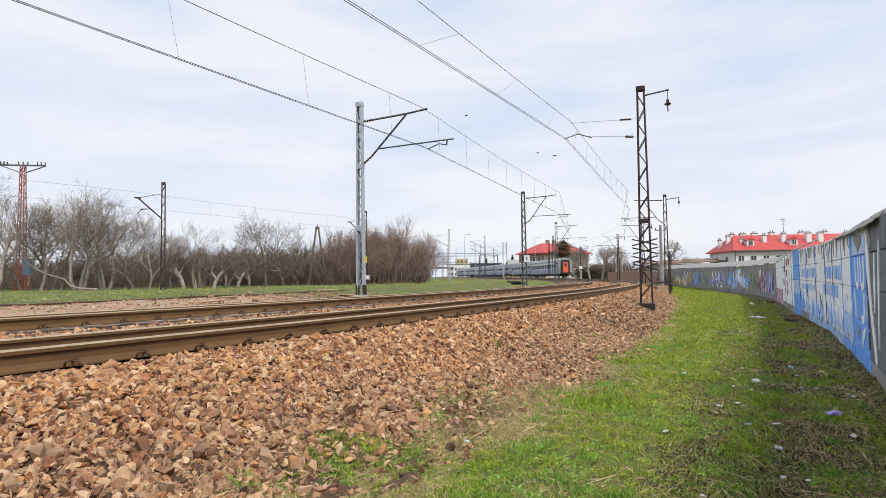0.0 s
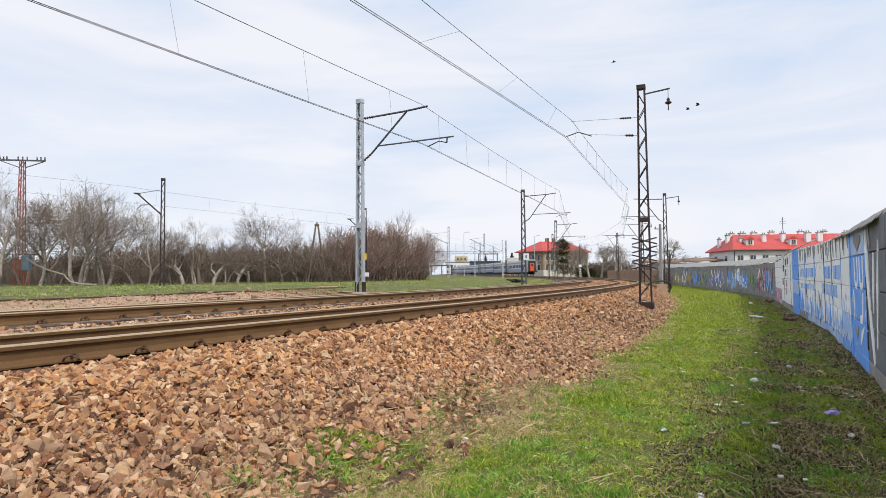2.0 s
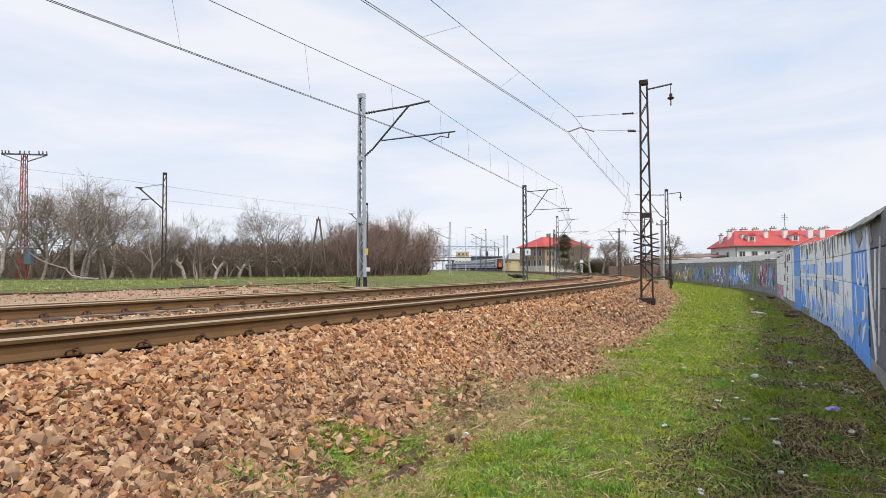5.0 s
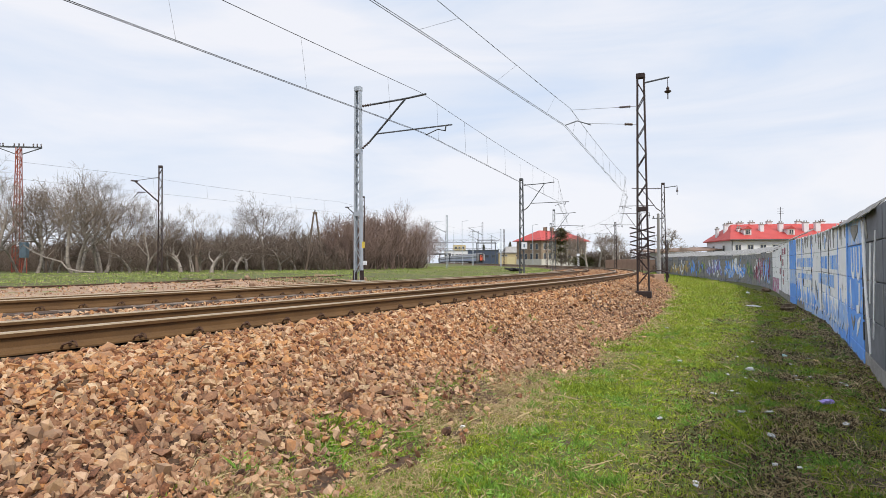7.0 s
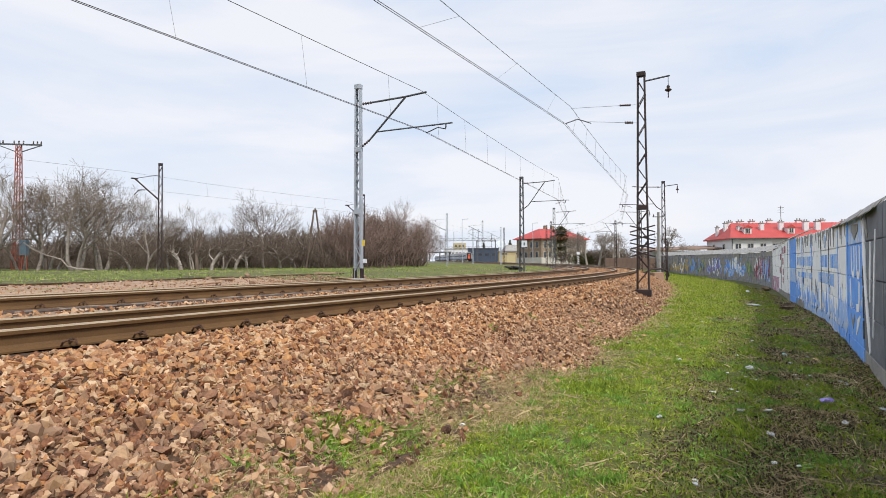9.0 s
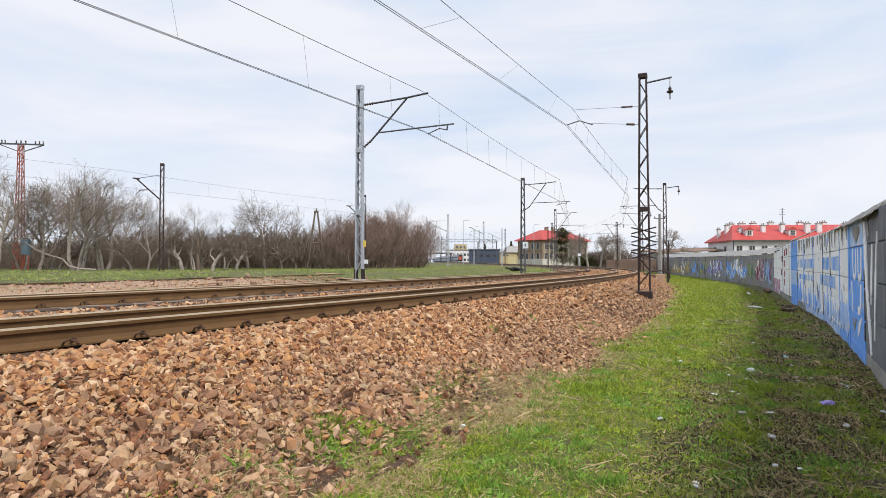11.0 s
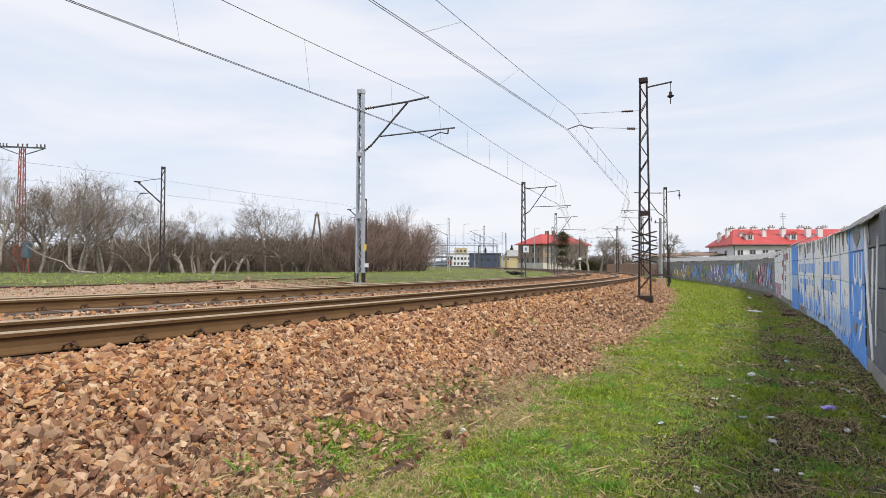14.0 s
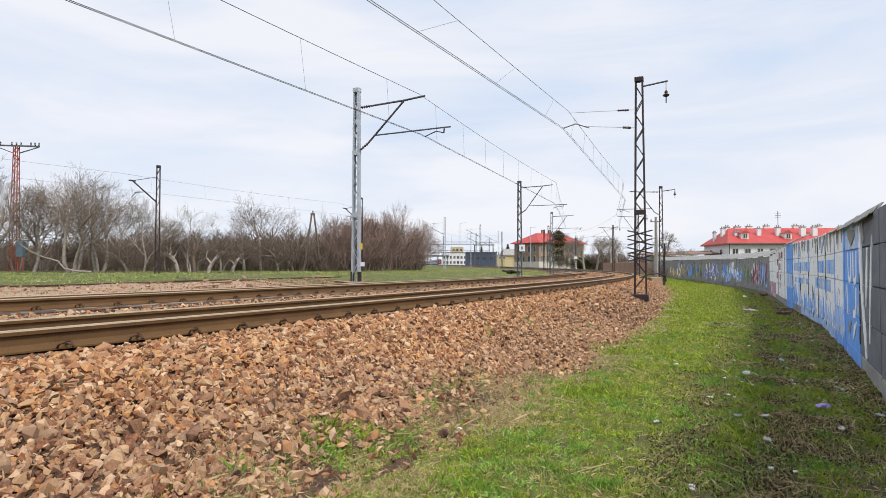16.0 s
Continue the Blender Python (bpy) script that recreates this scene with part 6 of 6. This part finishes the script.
def make_far_side():
    """The twin-legged pole in the trees, a fallen bough, and rubble on the bank."""
    x, y = -0.212 * 57, 57.0
    p = tagged(empty("twin_leg_pole", (x, y, gz(x, y) - 0.1), 12), "dark wooden pole with two splayed legs among trees", "pole")
    for sx in (-1, 1):
        part("leg", rod((sx * 0.85, 0, 0), (sx * 0.10, 0, 5.6), 0.10, 0.08), M_TWIG, p)
    part("cross_tie", rod((-0.52, 0, 2.6), (0.52, 0, 2.6), 0.05), M_TWIG, p)
    part("cap", box((0.45, 0.25, 0.18), pose(0, 0, 5.6), 0.02), M_TWIG, p)
    part("insulator", lathe([(0.03, 0), (0.07, 0.08), (0.03, 0.25)], 8, pose(0, 0, 5.68)), M_INS, p)
    x, y = -0.655 * 43.0, 43.0
    bough = tagged(empty("fallen_bough", (x, y, gz(x, y))), "pale fallen bough leaning between the trees", "bough")
    bm = bmesh.new()
    pts = [(-1.9, 0, 2.1), (-1.2, 0.1, 1.55), (-0.2, 0, 1.15), (0.8, 0.1, 0.85), (1.3, 0, 0.35), (2.1, 0, 0.15), (3.2, 0.1, 0.08)]
    for i, (a, b) in enumerate(zip(pts, pts[1:])):
        add_rod(bm, a, b, 0.03 + 0.007 * i, 0.037 + 0.007 * i)
    part("stem", bm, M_BARK, bough)
    for i, (a, b) in enumerate((((-1.2, 0.1, 1.55), (-1.5, 0.2, 2.3)), ((0.8, 0.1, 0.85), (1.0, -0.2, 1.7)), ((-0.2, 0, 1.15), (0.3, 0.3, 1.9)))):
        part("branch", rod(a, b, 0.02, 0.008), M_BARK, bough)
    rng = random.Random(21)
    for i in range(16):
        s, off = rng.uniform(4, 26), rng.uniform(9.5, 14.8)
        q = along(s, off)
        if i % 3 == 0:
            o = part("broken_slab", box((rng.uniform(0.7, 1.3), 0.30, 0.06), bevel=0.02), M_BANK)
            o.matrix_basis = pose(q.x, q.y, gz(q.x, q.y) + 0.06, rng.uniform(-6, 6), rng.uniform(-5, 5), rng.uniform(20, 60))
            tagged(o, "broken pale concrete slab lying in the grass", "slab", "rubble on the far bank")
        else:
            k = rng.uniform(0.16, 0.34)
            o = part("boulder", crumpled((k * 1.4, k, k * 0.8), 300 + i, cuts=1), M_BANK)
            o.matrix_basis = pose(q.x, q.y, gz(q.x, q.y) + 0.03, 0, 0, rng.uniform(0, 360))
            tagged(o, "pale brown lump of stone on the bank", "boulder", "rubble on the far bank")


def make_poles():
    x, y = 0.3625 * 56, 56.0
    p = tagged(empty("utility_pole", (x, y, gz(x, y) - 0.1)), "square concrete utility pole with a small crossbar", "pole")
    part("shaft", lathe([(0.19, 0), (0.12, 6.2)], 4), M_CONC, p)
    part("crossbar", bar((-0.55, 0, 5.75), (0.55, 0, 5.75), 0.07, 0.07), M_DARK2, p)
    for sx in (-0.45, 0.45):
        part("insulator", lathe([(0.03, 0), (0.06, 0.08), (0.03, 0.2)], 8, pose(sx, 0, 5.78)), M_INS, p)
    x, y = 0.3765 * 46, 46.0
    p = tagged(empty("line_sign", (x, y, gz(x, y) - 0.05), -10), "dark post with a pale hooded box on top", "sign post")
    part("post", rod((0, 0, 0), (0, 0, 3.35), 0.05), M_DARK, p)
    part("hood", box((0.46, 0.30, 0.22), pose(0, 0, 3.42), 0.04), M_SIGN, p)
    x, y = 0.359 * 40, 40.0
    p = tagged(empty("junction_box", (x, y, gz(x, y)), 15), "low concrete junction box with a bent cable hoop", "junction box")
    part("box", box((0.80, 0.55, 0.60), pose(0, 0, 0.28), 0.04), M_EARTH, p)
    bm = bmesh.new()
    pts = [(-1.6, -0.1, 0.25), (-1.1, -0.1, 0.55), (-0.45, -0.1, 0.78), (0.2, -0.1, 0.82), (0.75, -0.1, 0.68), (0.85, -0.1, 0.35), (0.6, -0.1, 0.1)]
    for a, b in zip(pts, pts[1:]):
        add_rod(bm, a, b, 0.05, sides=6)
    part("cable_hoop", bm, M_DARK, p)
    x, y = 0.2275 * 106, 106.0
    p = tagged(empty("line_sign", (x, y, gz(x, y) - 0.05)), "dark post with white boards beside the curve", "sign post")
    part("post", rod((0, 0, 0), (0, 0, 6.2), 0.08), M_DARK2, p)
    part("board", box((0.55, 0.05, 0.45), pose(0, -0.12, 2.5)), M_SIGN, p)
    for i in range(4):
        part("chevron", bar((-0.2, -0.12, 2.0 - i * 0.4), (0.2, -0.12, 1.75 - i * 0.4), 0.10, 0.04), M_SIGN, p)
    # plates on masts
    for at, w, h, m, kind in ((at_line(40.0, 7.25), 0.85, 0.75, M_SIGN, "white enamel number plate with a dark symbol"),):
        o = tagged(empty("mast_plate", (at[0], at[1] - 0.25, 2.75), -14), kind, "plate")
        part("plate", box((w * 0.45, 0.04, h * 0.6)), m, o)
        part("symbol", box((0.10, 0.02, 0.20), pose(0, -0.03, 0.0)), M_BOXBLUE, o)
    a = at_line(17.25, 7.25)
    o = tagged(empty("mast_plate", (a[0] + 0.06, a[1] - 0.22, 2.18), -25), "small yellow and white plates strapped to the pale mast", "plate")
    part("plate", box((0.09, 0.03, 0.22)), M_SIGNY, o, "yellow plate")
    part("plate", box((0.15, 0.03, 0.14), pose(0.06, 0, -0.62)), M_SIGN, o, "white plate")
    # lamp posts in the yard
    for slope, d, h in ((0.034, 150, 11.0), (0.152, 170, 12.0), (-0.015, 175, 12.5)):
        x = slope * d
        p = tagged(empty("street_lamp", (x, d, gz(x, d) - 0.05)), "slender pale yard lamp with a short arm", "lamp post", "yard lamps")
        part("pole", rod((0, 0, 0), (0, 0, h), 0.10, 0.06), M_GALV, p)
        part("arm", rod((0, 0, h), (0.9, 0, h + 0.15), 0.05), M_GALV, p)
        part("head", box((0.7, 0.25, 0.12), pose(1.2, 0, h + 0.15), 0.03), M_GALV, p)
    x, d = 0.0985 * 168, 168.0
    p = tagged(empty("satellite_dish", (x, d, gz(x, d))), "grey dish on a pole beside the yard", "dish")
    part("pole", rod((0, 0, 0), (0, 0, 5.2), 0.08), M_GALV, p)
    part("bowl", lathe([(0.15, 0.0), (0.9, 0.12), (1.35, 0.42), (1.30, 0.45)], 14, pose(0, 0, 5.6, 70, 0, 0)), M_GALV, p)
    x, d = 0.1205 * 58, 58.0
    heap = tagged(empty("scrap_heap", (x, d, gz(x, d))), "low heap of black scrap beside the track", "heap")
    rng = random.Random(6)
    for _ in range(9):
        part("piece", box((rng.uniform(0.4, 1.1), rng.uniform(0.2, 0.4), rng.uniform(0.1, 0.22)), pose(rng.uniform(-0.9, 0.9), rng.uniform(-0.3, 0.3), rng.uniform(0.05, 0.3), rng.uniform(-12, 12), rng.uniform(-12, 12), rng.uniform(0, 180)), 0.02), M_UNDER, heap)


# ---- litter on the verge ----
def crumpled(size, seed, flat=0.35, cuts=2):
    rng = random.Random(seed)
    bm = bmesh.new()
    bmesh.ops.create_icosphere(bm, subdivisions=cuts, radius=0.5)
    for v in bm.verts:
        k = 1 + rng.uniform(-0.35, 0.25)
        v.co = Vector((v.co.x * size[0] * k, v.co.y * size[1] * k, (v.co.z + 0.25) * size[2] * k))
    return bm


def make_litter():
    lilac = material("lilac_plastic", (0.36, 0.27, 0.72), (0.50, 0.40, 0.85), 0.4, grain=6, fine=40, bump=0.3, depth=0.004)
    white = material("dirty_white_paper", (0.52, 0.52, 0.50), (0.74, 0.74, 0.72), 0.8, grain=8, fine=50, bump=0.3, depth=0.003)
    grey = material("grey_plastic_film", (0.32, 0.33, 0.34), (0.52, 0.53, 0.54), 0.5, grain=8, fine=50, bump=0.3, depth=0.003)
    mint = material("mint_plastic", (0.30, 0.52, 0.48), (0.42, 0.64, 0.60), 0.5, bump=0)
    amber = material("yellow_wrapper", (0.60, 0.40, 0.12), (0.74, 0.54, 0.22), 0.5, bump=0)
    rust = material("rusty_brown_scrap", (0.16, 0.07, 0.035), (0.28, 0.14, 0.08), 0.8, bump=0)
    things = [
        (4.12, 6.46, (0.17, 0.12, 0.08), lilac, "crumpled lilac plastic bag on the grass", "bag"),
        (5.55, 9.75, (0.12, 0.09, 0.07), mint, "mint green plastic scrap on the grass", "scrap"),
        (5.72, 9.2, (0.16, 0.08, 0.04), amber, "yellow food wrapper on the ground", "wrapper"),
        (3.72, 5.55, (0.10, 0.07, 0.05), white, "small piece of white paper", "paper"),
        (3.25, 6.0, (0.14, 0.06, 0.03), white, "torn white paper scrap in the litter", "paper"),
        (3.0, 6.05, (0.10, 0.05, 0.03), grey, "grey plastic film in the litter", "film"),
        (4.3, 8.4, (0.15, 0.12, 0.07), white, "crumpled white paper in dry grass", "paper"),
        (2.05, 5.7, (0.16, 0.09, 0.04), grey, "flat grey stone on the path", "stone"),
        (3.1, 6.9, (0.10, 0.06, 0.03), white, "white paper scrap in the grass", "paper"),
        (0.18, 5.55, (0.07, 0.05, 0.05), white, "small white paper ball", "paper"),
        (0.17, 5.1, (0.06, 0.06, 0.10), rust, "rusty brown can remnant", "can"),
        (10.5, 20.2, (0.75, 0.30, 0.10), grey, "long crumpled grey sheet of film on the path", "film"),
        (14.8, 29.0, (0.45, 0.25, 0.16), white, "crumpled white plastic bag on the grass", "bag"),
        (4.9, 7.35, (0.20, 0.05, 0.03), grey, "flat grey strip lying by the wall", "strip"),
        (4.55, 6.2, (0.16, 0.07, 0.03), grey, "torn grey board by the wall", "board"),
        (2.45, 4.45, (0.07, 0.05, 0.03), white, "white paper crumb in the grass", "paper"),
        (3.95, 7.6, (0.09, 0.05, 0.03), white, "white paper crumb in the grass", "paper"),
        (5.3, 11.5, (0.12, 0.06, 0.03), white, "white paper scrap in the grass", "paper"),
        (5.1, 13.6, (0.16, 0.10, 0.05), grey, "pale film scrap in the grass", "film"),
        (4.0, 12.8, (0.12, 0.06, 0.04), white, "white paper scrap in the grass", "paper"),
        (6.6, 15.2, (0.14, 0.08, 0.04), white, "white paper scrap in the grass", "paper"),
        (3.55, 9.0, (0.10, 0.07, 0.04), white, "white paper crumb in the grass", "paper"),
        (2.75, 5.05, (0.14, 0.07, 0.03), grey, "grey film scrap in the grass", "film"),
    ]
    rng = random.Random(15)
    for i, (x, y, size, mat, label, cat) in enumerate(things):
        size = tuple(0.8 * k for k in size)
        o = part("litter_" + cat, crumpled(size, i), mat)
        o.matrix_basis = pose(x, y, gz(x, y) + size[2] * 0.22, 0, 0, rng.uniform(0, 360))
        tagged(o, label, cat, "litter on the verge")
    for i in range(40):
        s, off = 3.0 + 17 * rng.random() ** 1.5, rng.uniform(-6.0, -4.4)
        p = along(s, off)
        k = rng.uniform(0.022, 0.055)
        o = part("litter_paper", crumpled((k * 1.5, k, k * 0.4), 100 + i, cuts=1), white if rng.random() < 0.7 else grey)
        o.matrix_basis = pose(p.x, p.y, gz(p.x, p.y) + 0.012, 0, 0, rng.uniform(0, 360))
        tagged(o, "small pale scrap of paper in the grass", "paper", "litter on the verge")
    # dark earth clods by the wall
    for s, off, k in ((20.6, -5.9, 0.35), (21.4, -6.0, 0.28), (22.0, -6.1, 0.25), (33.5, -6.6, 0.4), (34.6, -6.7, 0.35)):
        p = along(s, off)
        o = part("earth_clod", crumpled((k * 1.4, k, k * 0.7), int(s * 10)), M_DEBRIS)
        o.matrix_basis = pose(p.x, p.y, gz(p.x, p.y) + k * 0.1, 0, 0, s * 70)
        tagged(o, "dark clod of turned earth by the wall", "clod", "clods by the wall")


make_pylon()
make_poles()
make_far_side()
make_litter()


# ---- the nearest stones of the slope, one by one ----
def make_single_stones():
    bed = bpy.data.objects["ballast_bed"]
    rng = np.random.RandomState(55)
    shapes = []
    for kv, kt in stone_kinds(rng, 16, 11):
        shapes.append(fast_mesh("stone", kv, kt))
        shapes[-1].materials.append(M_STONE_PIECE)
    s, off = rng.uniform(2.0, 5.6, 300), rng.uniform(-1.75, -0.15, 300)
    x, y = along_np(s, off)
    z = np.maximum(bed_z(off, s), ground_z(x, y))
    for i in range(300):
        o = new("stone", shapes[i % 16])
        o.parent = bed
        k = 0.066 * math.exp(rng.normal(0, 0.22))
        o.matrix_basis = pose(x[i], y[i], z[i] + 0.42 * k, rng.normal(0, 14), rng.normal(0, 14), rng.uniform(0, 360)) @ Matrix.Scale(k, 4)


make_single_stones()


# ---- what moves ----
def sky_place(t, x, y, dist):
    """The place at a distance along a line of sight in the opening view."""
    i = min(int(t / 0.5), 8)
    (t0, *a), (t1, *b) = TURNS[i], TURNS[min(i + 1, 8)]
    k = 0.0 if t1 == t0 else min((t - t0) / (t1 - t0), 1.0)
    m = pose(0, 0, 0, *(p + (q - p) * k for p, q in zip(a, b)))
    f = 784 / math.tan(radians(36.5))
    return Vector(EYE) + m.to_3x3() @ (Vector(((x - 784) / f, (441 - y) / f, -1)) * dist)


def motions():
    for i, coach in enumerate(TRAIN):
        walk(coach, [(t, coach_pose(rear_at(t) + i * COACH)) for t in (0, 1, 2, 3, 4, 5, 6, 7, 8, 9, 10, 11, 12, 13, 14, 15, 16)])
    for n, ((bird, wings), line) in enumerate(zip(BIRDS, BIRD_LINES)):
        places = [(t, sky_place(t, x, y, 88 - 6 * t - 4 * n)) for t, x, y in line]
        rows = []
        for (t, p), (_, q) in zip(places, places[1:] + [(0, places[-1][1] * 2 - places[-2][1])]):
            d = q - p
            rows.append((t, pose(*p, 4, 12, -math.degrees(math.atan2(d.x, d.y)))))
        gone = places[-1][1] + (places[-1][1] - places[-2][1]) * 17
        rows.append((16.0, pose(*gone, 4, 12, -math.degrees(math.atan2(d.x, d.y)))))
        walk(bird, rows)
        for wing, sx in zip(wings, (-1, 1)):
            beats = [(k * 0.15 + 0.02 * n, 34 if k % 2 else -22) for k in range(1, 30)]
            walk(wing, [(0.0, pose(0, 0, 0.02, 0, -sx * 6, 0))] + [(t, pose(0, 0, 0.02, 0, -sx * a, 0)) for t, a in beats] + [(16.0, pose(0, 0, 0.02, 0, -sx * 6, 0))])


motions()
